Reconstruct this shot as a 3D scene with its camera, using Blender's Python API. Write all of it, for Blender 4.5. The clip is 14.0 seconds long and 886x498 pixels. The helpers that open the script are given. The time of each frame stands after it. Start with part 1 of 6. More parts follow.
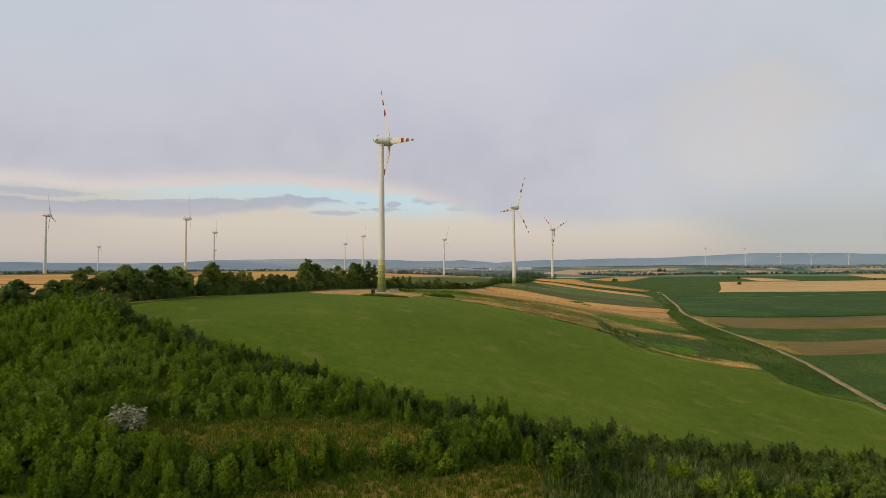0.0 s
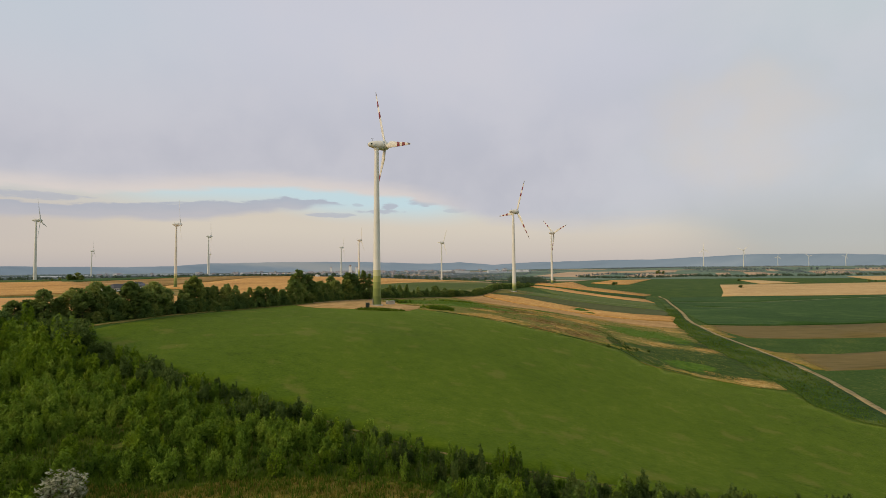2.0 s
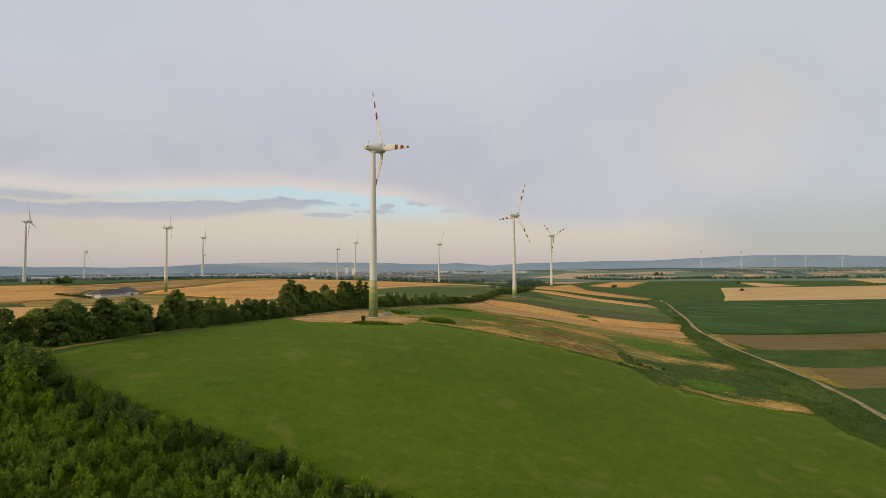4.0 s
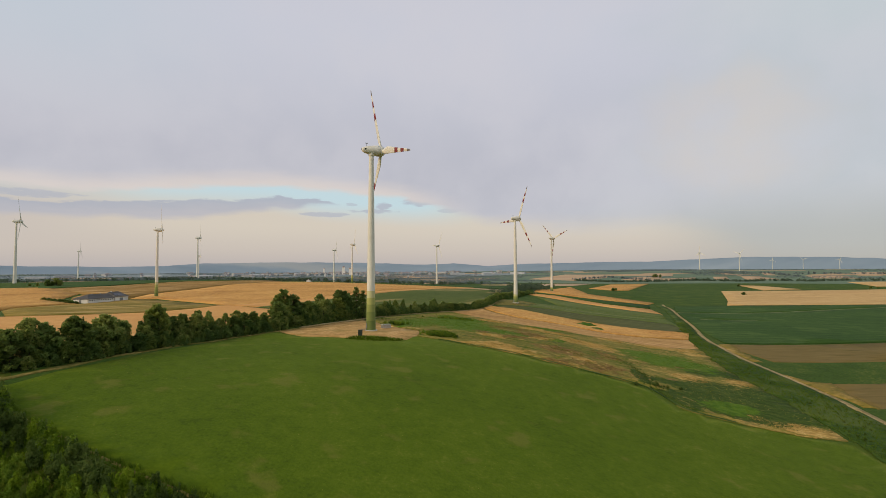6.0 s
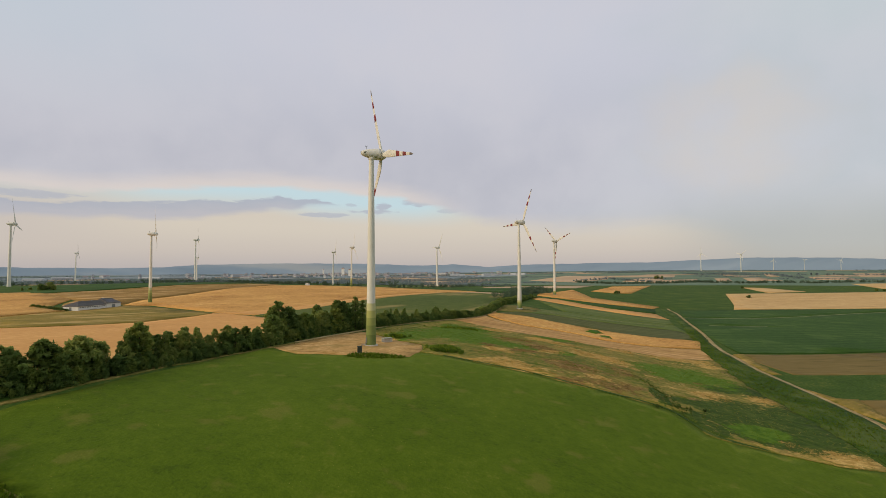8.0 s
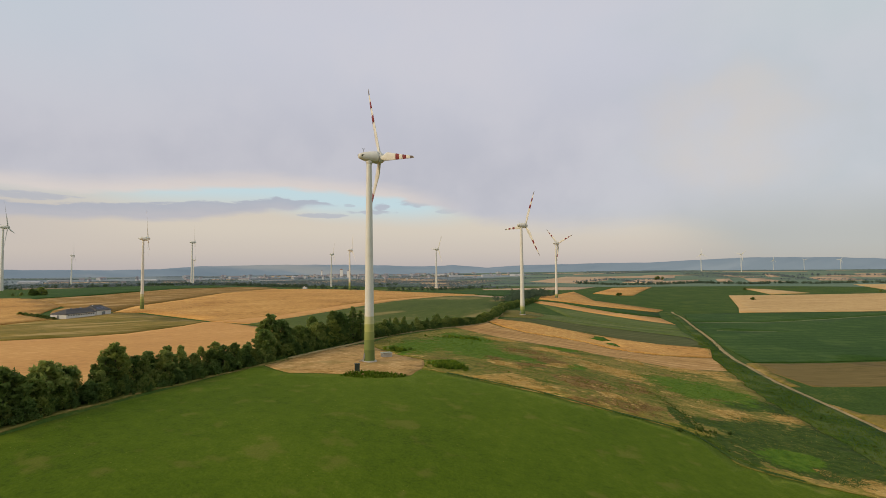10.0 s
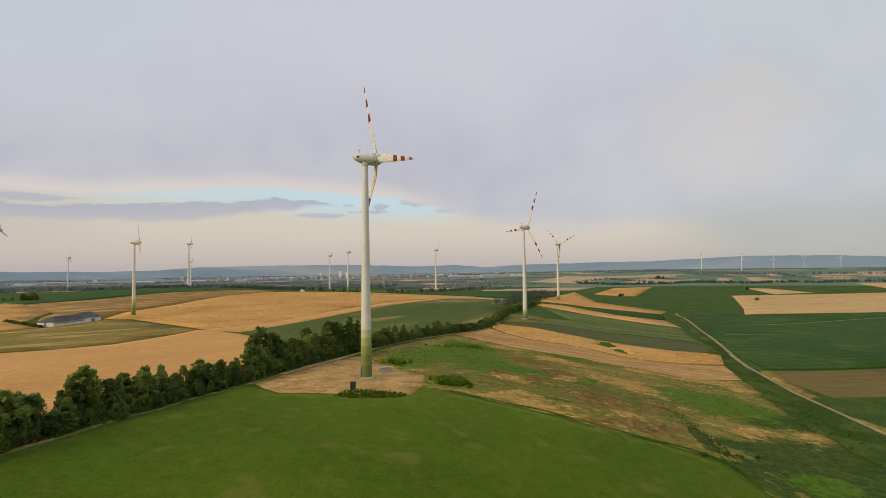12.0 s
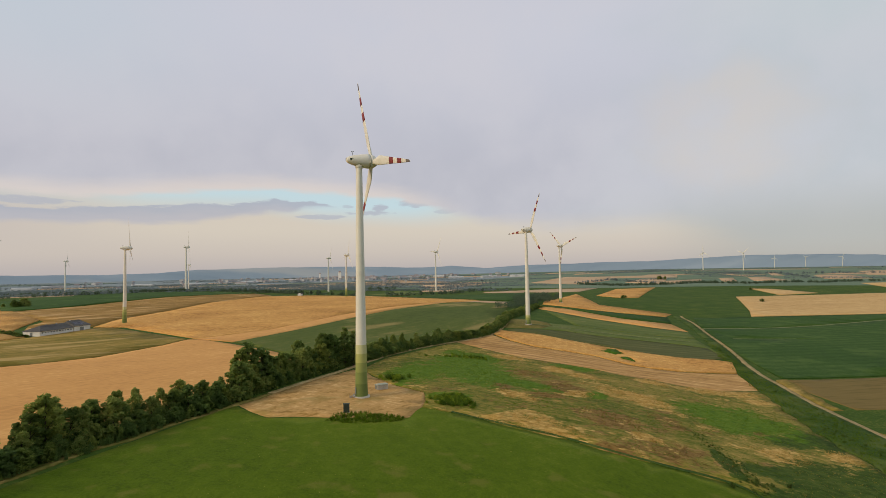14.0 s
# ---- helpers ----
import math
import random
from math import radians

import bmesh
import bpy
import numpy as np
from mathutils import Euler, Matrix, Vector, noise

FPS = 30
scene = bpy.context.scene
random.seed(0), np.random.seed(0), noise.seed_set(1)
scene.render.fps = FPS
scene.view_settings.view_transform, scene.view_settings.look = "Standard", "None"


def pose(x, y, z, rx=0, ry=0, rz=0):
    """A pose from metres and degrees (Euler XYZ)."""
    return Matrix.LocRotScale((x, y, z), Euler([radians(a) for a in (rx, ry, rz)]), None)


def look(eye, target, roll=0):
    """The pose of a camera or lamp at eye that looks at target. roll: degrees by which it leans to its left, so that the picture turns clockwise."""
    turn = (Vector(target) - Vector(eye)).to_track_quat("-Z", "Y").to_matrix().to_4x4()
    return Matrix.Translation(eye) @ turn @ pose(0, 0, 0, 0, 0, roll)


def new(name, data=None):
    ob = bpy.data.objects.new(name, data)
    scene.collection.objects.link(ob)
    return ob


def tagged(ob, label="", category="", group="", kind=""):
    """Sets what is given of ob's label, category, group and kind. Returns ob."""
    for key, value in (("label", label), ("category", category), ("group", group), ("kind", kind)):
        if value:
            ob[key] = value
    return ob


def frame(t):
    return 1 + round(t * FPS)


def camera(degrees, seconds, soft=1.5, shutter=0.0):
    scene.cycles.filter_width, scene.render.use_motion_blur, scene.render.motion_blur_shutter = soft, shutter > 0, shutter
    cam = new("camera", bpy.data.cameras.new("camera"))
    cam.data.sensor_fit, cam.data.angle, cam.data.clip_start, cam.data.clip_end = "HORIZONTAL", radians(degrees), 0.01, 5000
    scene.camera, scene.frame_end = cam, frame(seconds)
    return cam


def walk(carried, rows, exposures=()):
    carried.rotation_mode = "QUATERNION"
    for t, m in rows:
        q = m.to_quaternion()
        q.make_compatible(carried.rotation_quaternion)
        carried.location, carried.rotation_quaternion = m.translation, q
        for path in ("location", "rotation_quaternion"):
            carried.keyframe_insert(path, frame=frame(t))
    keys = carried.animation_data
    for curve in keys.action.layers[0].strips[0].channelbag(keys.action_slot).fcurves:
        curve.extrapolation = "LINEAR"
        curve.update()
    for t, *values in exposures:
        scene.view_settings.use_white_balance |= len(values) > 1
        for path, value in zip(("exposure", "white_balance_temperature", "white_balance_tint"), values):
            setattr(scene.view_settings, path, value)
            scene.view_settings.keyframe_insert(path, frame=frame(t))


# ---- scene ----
cam = camera(81.4, 14.0, soft=0.6)
PATH = [
    (0, (36.07, -291.76, 12.68), (35.53, -191.85, 16.72), -0.18),
    (0.5, (35.99, -287.90, 13.85), (35.57, -187.99, 18.01), -0.26),
    (1, (35.81, -284.06, 15.06), (35.52, -184.16, 19.31), -0.32),
    (1.5, (35.55, -280.25, 16.30), (35.40, -180.35, 20.63), -0.39),
    (2, (35.21, -276.47, 17.56), (35.23, -176.56, 21.94), -0.44),
    (2.5, (34.81, -272.70, 18.83), (35.02, -172.80, 23.24), -0.47),
    (3, (34.36, -268.96, 20.12), (34.77, -169.06, 24.55), -0.49),
    (4.2, (33.13, -260.07, 23.21), (33.84, -160.17, 27.61), -0.34),
    (5.5, (31.69, -250.57, 26.51), (32.86, -150.67, 30.86), -0.32),
    (6, (31.13, -246.95, 27.75), (32.35, -147.05, 32.13), -0.17),
    (6.5, (30.57, -243.34, 28.98), (31.84, -143.44, 33.39), -0.08),
    (7, (30.04, -239.75, 30.18), (31.34, -139.85, 34.62), -0.09),
    (7.5, (29.53, -236.17, 31.37), (30.85, -136.27, 35.83), -0.14),
    (8, (29.05, -232.60, 32.52), (30.36, -132.71, 36.98), -0.22),
    (9.2, (28.03, -224.07, 35.19), (29.56, -124.18, 39.67), -0.38),
    (10.5, (27.22, -214.87, 37.91), (28.89, -114.99, 42.44), -0.50),
    (11, (26.99, -211.33, 38.90), (28.79, -111.45, 43.40), -0.64),
    (11.5, (26.83, -207.80, 39.88), (28.61, -107.91, 44.33), -0.67),
    (12, (26.71, -204.26, 40.82), (28.48, -104.37, 45.23), -0.70),
    (12.5, (26.66, -200.71, 41.74), (28.41, -100.82, 46.13), -0.76),
    (13, (26.66, -197.16, 42.65), (28.41, -97.27, 47.07), -0.84),
    (13.5, (26.72, -193.59, 43.53), (28.49, -93.71, 48.01), -0.94),
    (14, (26.83, -190.02, 44.40), (28.64, -90.14, 48.93), -1.04),
]
walk(cam, [(t, look(eye, target, roll)) for t, eye, target, roll in PATH])

# ---- light ----
SUN_AZ, SUN_EL = radians(240), radians(24)
world = bpy.data.worlds.new("sky")
scene.world = world
world.use_nodes = True
wn, wl = world.node_tree.nodes, world.node_tree.links
wn.clear()


def wmath(op, a, b=None, clamp=False):
    n = wn.new("ShaderNodeMath")
    n.operation, n.use_clamp = op, clamp
    for i, v in enumerate((a, b)):
        if v is None:
            continue
        if isinstance(v, (int, float)):
            n.inputs[i].default_value = v
        else:
            wl.new(v, n.inputs[i])
    return n.outputs[0]


def wstep(value, lo, hi):
    n = wn.new("ShaderNodeMapRange")
    n.interpolation_type = "SMOOTHSTEP"
    for i, v in ((0, value), (1, lo), (2, hi)):
        if isinstance(v, (int, float)):
            n.inputs[i].default_value = v
        else:
            wl.new(v, n.inputs[i])
    return n.outputs[0]


def wmix(fac, a, b):
    n = wn.new("ShaderNodeMix")
    n.data_type = "RGBA"
    for i, v in ((0, fac), (6, a), (7, b)):
        if isinstance(v, (int, float)):
            n.inputs[i].default_value = v
        elif isinstance(v, tuple):
            n.inputs[i].default_value = (*v, 1)
        else:
            wl.new(v, n.inputs[i])
    return n.outputs[2]


tc = wn.new("ShaderNodeTexCoord")
sep = wn.new("ShaderNodeSeparateXYZ")
wl.new(tc.outputs["Generated"], sep.inputs[0])
el = wmath("MULTIPLY", wmath("ARCSINE", sep.outputs[2]), 57.2958)
az = wmath("MULTIPLY", wmath("ARCTAN2", sep.outputs[0], sep.outputs[1]), 57.2958)
polar = wn.new("ShaderNodeCombineXYZ")
wl.new(az, polar.inputs[0])
wl.new(wmath("MULTIPLY", el, 4.5), polar.inputs[1])


def wnoise(scale, detail, vec):
    n = wn.new("ShaderNodeTexNoise")
    n.inputs["Scale"].default_value, n.inputs["Detail"].default_value = scale, detail
    wl.new(vec, n.inputs["Vector"])
    return wmath("SUBTRACT", n.outputs["Fac"], 0.5)


fine, broad = wnoise(0.33, 8, polar.outputs[0]), wnoise(0.04, 4, polar.outputs[0])
round_clouds = wnoise(3.4, 8, tc.outputs["Generated"])


def wprofile(points):
    """A line of elevations over the compass, from (bearing, elevation) pairs."""
    n = wn.new("ShaderNodeValToRGB")
    n.color_ramp.interpolation = "LINEAR"
    while len(n.color_ramp.elements) < len(points):
        n.color_ramp.elements.new(0.5)
    for e, (a, h) in zip(n.color_ramp.elements, points):
        e.position, e.color = (a + 60) / 120, (h / 20, h / 20, h / 20, 1)
    wl.new(wmath("DIVIDE", wmath("ADD", az, 60), 120), n.inputs[0])
    return wmath("MULTIPLY", n.outputs[0], 20)


def wchain(terms, op="MULTIPLY"):
    out = terms[0]
    for t in terms[1:]:
        out = wmath(op, out, t)
    return out


# peach haze over the horizon, a pale blue gap with a cloud bank in it, then the closed deck
wisp = wnoise(0.9, 7, polar.outputs[0])
low = wmix(wstep(el, 0.0, 2.6), (0.50, 0.452, 0.45), (0.60, 0.525, 0.475))
low = wmix(wmath("MULTIPLY", wstep(el, 1.6, 5.2), wstep(az, -44, -26)), low, (0.69, 0.605, 0.505))
gap = wmath("SUBTRACT", el, wprofile([(-60, 6.0), (-36, 5.6), (-28, 6.0), (-18, 6.2), (-12, 5.3), (-4, 4.9), (4, 4.9), (60, 6)]))
gap = wchain([wstep(wmath("ADD", gap, wmath("MULTIPLY", broad, 1.0)), -0.3, 2.6), wmath("ADD", 0.35, wmath("MULTIPLY", wstep(az, -36, -27), 0.65)), wstep(az, 9, -3)])
low = wmix(gap, low, (0.57, 0.715, 0.76))
low = wmix(wmath("MULTIPLY", wstep(az, 20, 36), 0.8), low, (0.43, 0.43, 0.405))
bank_top = wprofile([(-60, 6.2), (-39.8, 6.5), (-36, 6.38), (-32.6, 6.79), (-27, 7.05), (-24.5, 7.42), (-20.8, 7.45), (-19.1, 7.8), (-16.9, 8.1), (-15.1, 7.75), (-13.4, 8.0), (-11, 7.42), (-9.5, 7.0), (60, 6)])
bank_foot = wprofile([(-60, 4.8), (-39.8, 4.95), (-31.7, 5.2), (-28.9, 5.15), (-24.5, 5.44), (-21.9, 5.86), (-19.7, 6.26), (-17.4, 6.66), (-15.1, 6.71), (-14, 7.03), (-11, 7.36), (-9.5, 7.6), (60, 9)])
top_way = wmath("ADD", wmath("SUBTRACT", bank_top, el), wmath("ADD", wmath("MULTIPLY", fine, 0.7), wmath("MULTIPLY", wisp, 0.5)))
foot_way = wmath("ADD", wmath("SUBTRACT", el, bank_foot), wmath("ADD", wmath("MULTIPLY", fine, 0.9), wmath("MULTIPLY", broad, 0.6)))
bank = wmath("MULTIPLY", wstep(top_way, -0.06, 0.16), wstep(foot_way, -0.25, 0.45))
bank_tone = wmix(wstep(wmath("ADD", wmath("SUBTRACT", bank_top, el), wmath("MULTIPLY", fine, 1.5)), 0.0, 1.6), (0.425, 0.44, 0.515), (0.50, 0.485, 0.535))
low = wmix(wmath("MULTIPLY", bank, 0.86), low, bank_tone)
for a, h, wide, tall, strength in ((-12.4, 6.2, 2.6, 0.26, 0.7), (-6.8, 6.65, 2.6, 0.24, 0.75), (-5.9, 7.25, 0.9, 0.40, 0.8), (-2.1, 7.7, 1.9, 0.42, 0.7), (1.6, 6.75, 1.5, 0.30, 0.5), (-9.4, 7.35, 0.7, 0.2, 0.5), (-38.8, 6.95, 4.5, 0.35, 0.7)):
    d = wchain([wmath("POWER", wmath("DIVIDE", wmath("ABSOLUTE", wmath("SUBTRACT", az, a)), wide), 2), wmath("POWER", wmath("DIVIDE", wmath("ABSOLUTE", wmath("SUBTRACT", el, h)), tall), 2), wmath("MULTIPLY", wmath("ADD", fine, wisp), 2.6)], "ADD")
    low = wmix(wmath("MULTIPLY", wstep(d, 1.3, 0.3), strength), low, (0.45, 0.46, 0.53))
edge = wprofile([(-60, 7.2), (-39.8, 7.6), (-34.7, 7.55), (-30.8, 8.0), (-29, 8.3), (-25.5, 8.66), (-20.2, 9.05), (-17.4, 9.2), (-13.4, 8.97), (-9.1, 8.6), (-4.2, 8.2), (-0.4, 7.36), (5.6, 5.7), (9.9, 5.2), (14.1, 4.85), (20, 4.9), (25.4, 4.8), (29, 3.6), (34, 1.5), (60, 0.5)])
edge = wmath("ADD", edge, wmath("ADD", wmath("MULTIPLY", broad, 1.2), wmath("MULTIPLY", fine, 0.9)))
over = wmath("SUBTRACT", el, edge)
deck = wmix(wstep(el, 8, 26), (0.51, 0.503, 0.56), (0.625, 0.63, 0.70))
puffs = wnoise(8.5, 7, tc.outputs["Generated"])
warp = wmath("ADD", az, wmath("ADD", wmath("MULTIPLY", broad, 30), wmath("MULTIPLY", round_clouds, 26)))
deck = wmix(wmath("MULTIPLY", wstep(warp, 10, 44), 0.7), deck, (0.53, 0.58, 0.595))
deck = wmix(wmath("MULTIPLY", wstep(wmath("ADD", round_clouds, wmath("MULTIPLY", puffs, 0.6)), -0.16, 0.2), 0.45), deck, (0.68, 0.655, 0.69))
glow_way = wchain([wmath("POWER", wmath("DIVIDE", wmath("ABSOLUTE", wmath("SUBTRACT", az, 30.8)), 7.5), 2), wmath("POWER", wmath("DIVIDE", wmath("ABSOLUTE", wmath("SUBTRACT", el, 13.2)), 5.2), 2), wmath("MULTIPLY", wmath("ADD", round_clouds, wmath("MULTIPLY", puffs, 1.6)), 3.2)], "ADD")
deck = wmix(wmath("MULTIPLY", wstep(glow_way, 2.0, -0.5), 0.55), deck, (0.71, 0.625, 0.55))
fringe = wchain([wstep(wmath("ADD", over, wmath("MULTIPLY", fine, 1.5)), 2.0, 0.1), wstep(az, 6, -6)])
deck = wmix(wmath("MULTIPLY", fringe, 0.85), deck, (0.755, 0.665, 0.61))
deck = wmix(wmath("MULTIPLY", wmath("MULTIPLY", wstep(el, 9.5, 3), wstep(az, 15, 32)), 0.85), deck, (0.445, 0.445, 0.43))
deck = wmix(wmath("MULTIPLY", wmath("MULTIPLY", wstep(el, 12, 24), wstep(az, -16, -42)), 0.6), deck, (0.54, 0.62, 0.68))
deck = wmix(wmath("MULTIPLY", wmath("MULTIPLY", wstep(el, 16, 26), wstep(az, 22, 42)), 0.6), deck, (0.59, 0.66, 0.67))
soft_edge = wmath("ADD", 0.35, wmath("MULTIPLY", wstep(az, -2, 14), 1.3))
clouds = wmix(wstep(over, wmath("MULTIPLY", soft_edge, -1), soft_edge), low, deck)
sky = wn.new("ShaderNodeTexSky")
sky.sky_type, sky.sun_disc = "NISHITA", False
sky.sun_elevation, sky.sun_rotation = SUN_EL, SUN_AZ
thin = wn.new("ShaderNodeVectorMath")
thin.operation = "SCALE"
thin.inputs[3].default_value = 0.10
wl.new(sky.outputs[0], thin.inputs[0])
clouds = wmix(0.10, clouds, thin.outputs[0])
back = wn.new("ShaderNodeBackground")
back.inputs[1].default_value = 1.0
wl.new(clouds, back.inputs[0])
wl.new(back.outputs[0], wn.new("ShaderNodeOutputWorld").inputs[0])

sun = new("sun", bpy.data.lights.new("sun", "SUN"))
sun.data.energy, sun.data.angle, sun.data.color = 1.95, radians(16), (1.0, 0.80, 0.52)
sun.matrix_world = look((400 * math.sin(SUN_AZ), 400 * math.cos(SUN_AZ), 400 * math.tan(SUN_EL)), (0, 0, 0))


# ---- materials ----
def ramp_mat(name, colours, scale=0.05, fine=0.8, mix=0.45, rough=0.9, bump=0.0, bump_scale=1.5, stretch=(0, 1, 1), island=0.0, own=0.0,
             rows=None, metal=0.0, hue=None, patch=None, spec=0.08, through_light=0.0, grain=None, sheen=0.0):
    """Colour ramp over broad and fine noise. stretch: degrees, along, across. rows: degrees, spacing, strength. patch: colour, noise scale, amount."""
    m = bpy.data.materials.new(name)
    m.use_nodes = True
    nt = m.node_tree
    n, l = nt.nodes, nt.links
    bsdf = n["Principled BSDF"]
    bsdf.inputs["Roughness"].default_value = rough
    bsdf.inputs["Metallic"].default_value = metal
    bsdf.inputs["Specular IOR Level"].default_value = spec
    if sheen:
        bsdf.inputs["Sheen Weight"].default_value, bsdf.inputs["Sheen Roughness"].default_value, bsdf.inputs["Sheen Tint"].default_value = sheen, 0.2, (0.75, 0.85, 0.12, 1)
    pos = n.new("ShaderNodeNewGeometry")
    mp = n.new("ShaderNodeMapping")
    mp.inputs["Rotation"].default_value = (0, 0, radians(-stretch[0]))
    mp0 = n.new("ShaderNodeMapping")
    mp0.inputs["Scale"].default_value = (1 / stretch[1], 1 / stretch[2], 1)
    tcn = n.new("ShaderNodeTexCoord")
    l.new(tcn.outputs["Object"], mp.inputs["Vector"])
    l.new(mp.outputs[0], mp0.inputs["Vector"])
    vec = mp0.outputs[0]

    def noi(s, d, v=vec):
        x = n.new("ShaderNodeTexNoise")
        x.inputs["Scale"].default_value, x.inputs["Detail"].default_value = s, d
        l.new(v, x.inputs["Vector"])
        return x.outputs["Fac"]

    def mth(op, a, b):
        x = n.new("ShaderNodeMath")
        x.operation = op
        for i, v in enumerate((a, b)):
            if isinstance(v, (int, float)):
                x.inputs[i].default_value = v
            else:
                l.new(v, x.inputs[i])
        return x.outputs[0]

    big, small = noi(scale, 4), noi(fine, 5)
    fac = mth("ADD", mth("MULTIPLY", big, 1 - mix), mth("MULTIPLY", small, mix))
    fac = mth("ADD", mth("MULTIPLY", mth("SUBTRACT", fac, 0.5), 2.6), 0.5)
    if grain:
        fac = mth("ADD", fac, mth("MULTIPLY", mth("SUBTRACT", noi(grain[0], 2), 0.5), grain[1]))
    if island:
        fac = mth("ADD", fac, mth("MULTIPLY", mth("SUBTRACT", pos.outputs["Random Per Island"], 0.5), island))
    if own:
        oi = n.new("ShaderNodeObjectInfo")
        fac = mth("ADD", fac, mth("MULTIPLY", mth("SUBTRACT", oi.outputs["Random"], 0.5), own))
    if rows:
        mr = n.new("ShaderNodeMapping")
        mr.inputs["Rotation"].default_value = (0, 0, radians(-rows[0]))
        l.new(tcn.outputs["Object"], mr.inputs["Vector"])
        w = n.new("ShaderNodeTexWave")
        w.bands_direction = "Y"
        w.inputs["Scale"].default_value = 0.314 / rows[1]
        w.inputs["Distortion"].default_value = 1.2
        w.inputs["Detail"].default_value = 3
        w.inputs["Detail Scale"].default_value = 0.6
        l.new(mr.outputs[0], w.inputs["Vector"])
        fac = mth("ADD", fac, mth("MULTIPLY", mth("SUBTRACT", w.outputs["Fac"], 0.5), rows[2]))
    cr = n.new("ShaderNodeValToRGB")
    cr.color_ramp.interpolation = "EASE"
    while len(cr.color_ramp.elements) < len(colours):
        cr.color_ramp.elements.new(0.5)
    for i, (e, c) in enumerate(zip(cr.color_ramp.elements, colours)):
        e.position, e.color = i / (len(colours) - 1), (*c, 1)
    l.new(fac, cr.inputs[0])
    col = cr.outputs[0]
    if patch:
        pn = noi(patch[1], 5)
        pm = n.new("ShaderNodeMapRange")
        pm.interpolation_type = "SMOOTHSTEP"
        pm.inputs[1].default_value, pm.inputs[2].default_value, pm.inputs[4].default_value = patch[3] - 0.05, patch[3] + 0.07, patch[2]
        l.new(pn, pm.inputs[0])
        px = n.new("ShaderNodeMix")
        px.data_type = "RGBA"
        l.new(pm.outputs[0], px.inputs[0])
        l.new(col, px.inputs[6])
        px.inputs[7].default_value = (*patch[0], 1)
        col = px.outputs[2]
    l.new(col, bsdf.inputs["Base Color"])
    if bump:
        b = n.new("ShaderNodeBump")
        b.inputs["Strength"].default_value, b.inputs["Distance"].default_value = bump, 0.3
        l.new(noi(bump_scale, 6), b.inputs["Height"])
        l.new(b.outputs[0], bsdf.inputs["Normal"])
    if through_light:
        tr = n.new("ShaderNodeBsdfTranslucent")
        l.new(col, tr.inputs[0])
        mx = n.new("ShaderNodeMixShader")
        mx.inputs[0].default_value = through_light
        l.new(bsdf.outputs[0], mx.inputs[1])
        l.new(tr.outputs[0], mx.inputs[2])
        l.new(mx.outputs[0], n["Material Output"].inputs[0])
    return m


# drifts on the fallow slope: x, y, half length, half width, direction
STRAW_DRIFTS = [(51, -21, 8.6, 4.7, -19), (62, -20, 11.4, 7.6, -41), (59, 15, 7.8, 5.4, -48), (89, 32, 9.3, 4.0, 42), (111, 45, 9.4, 15.7, 21), (121, 35, 8.1, 10.5, -19), (144, 91, 7.2, 6.7, -17), (176, 82, 22.1, 6.5, 3), (189, 68, 4.7, 8.4, -67),
                (94, 94, 6.4, 10.1, -14), (104, 82, 8.7, 7.4, -49), (71, 125, 9.3, 8.2, -30), (145, -11, 5.4, 3.5, -8), (169, -7, 4.6, 4.2, -74), (38, -20, 2.8, 1.7, -15), (159, -64, 11.3, 4.3, -13), (144, -15, 7.6, 4.1, 8), (172, -4, 5.0, 4.9, -59),
                (96, -19, 4.4, 3.0, -19), (147, -59, 2.8, 4.0, -55)]
RUSSET_DRIFTS = [(55, 28, 4.6, 4.4, -49), (84, 42, 7.4, 11.3, -6), (89, -4, 9.2, 9.6, -5), (99, -27, 11.5, 7.4, 2), (113, 7, 8.3, 5.2, -60), (79, -34, 4.9, 3.9, -6), (75, 70, 10.4, 9.1, 15), (115, -32, 4.3, 2.6, -71), (71, 19, 10.1, 3.5, 44)]
LUSH_DRIFTS = [(43, 77, 18.4, 41.5, 1), (49, 118, 21.7, 10.9, -63), (65, 40, 15.9, 8.0, -41), (154, 29, 21.6, 19.2, 1), (142, 15, 9.8, 10.8, 3), (107, 113, 10.8, 10.5, -16), (95, 32, 4.0, 6.6, -31), (141, -52, 10.6, 6.2, 12), (16, 46, 25.9, 3.8, 81),
               (32, 5, 6.7, 8.9, -21), (20, 60, 30, 12, 75)]
# broad patches of darker green, mostly low on the slope
DARK_DRIFTS = [(116, -29, 9.9, 2.3, -100), (138, -29, 15.7, 5.0, 10), (122, -55, 7.4, 7.0, -59), (117, -31, 10.3, 1.5, -100), (174, 9, 9.5, 7.2, -88), (162, 5, 10.2, 4.9, 20), (165, -38, 36, 20, 10), (150, -52, 26, 9, 5)]


def drift_at(x, y, drifts):
    """How deep a place lies in the drifts, 0 to 1."""
    best = 0.0
    for cx, cy, a, b, turn in drifts:
        c, k = math.cos(radians(turn)), math.sin(radians(turn))
        u, w = ((x - cx) * c + (y - cy) * k) / a, ((y - cy) * c - (x - cx) * k) / b
        best = max(best, 1 - math.hypot(u, w) / 1.8)
    return best


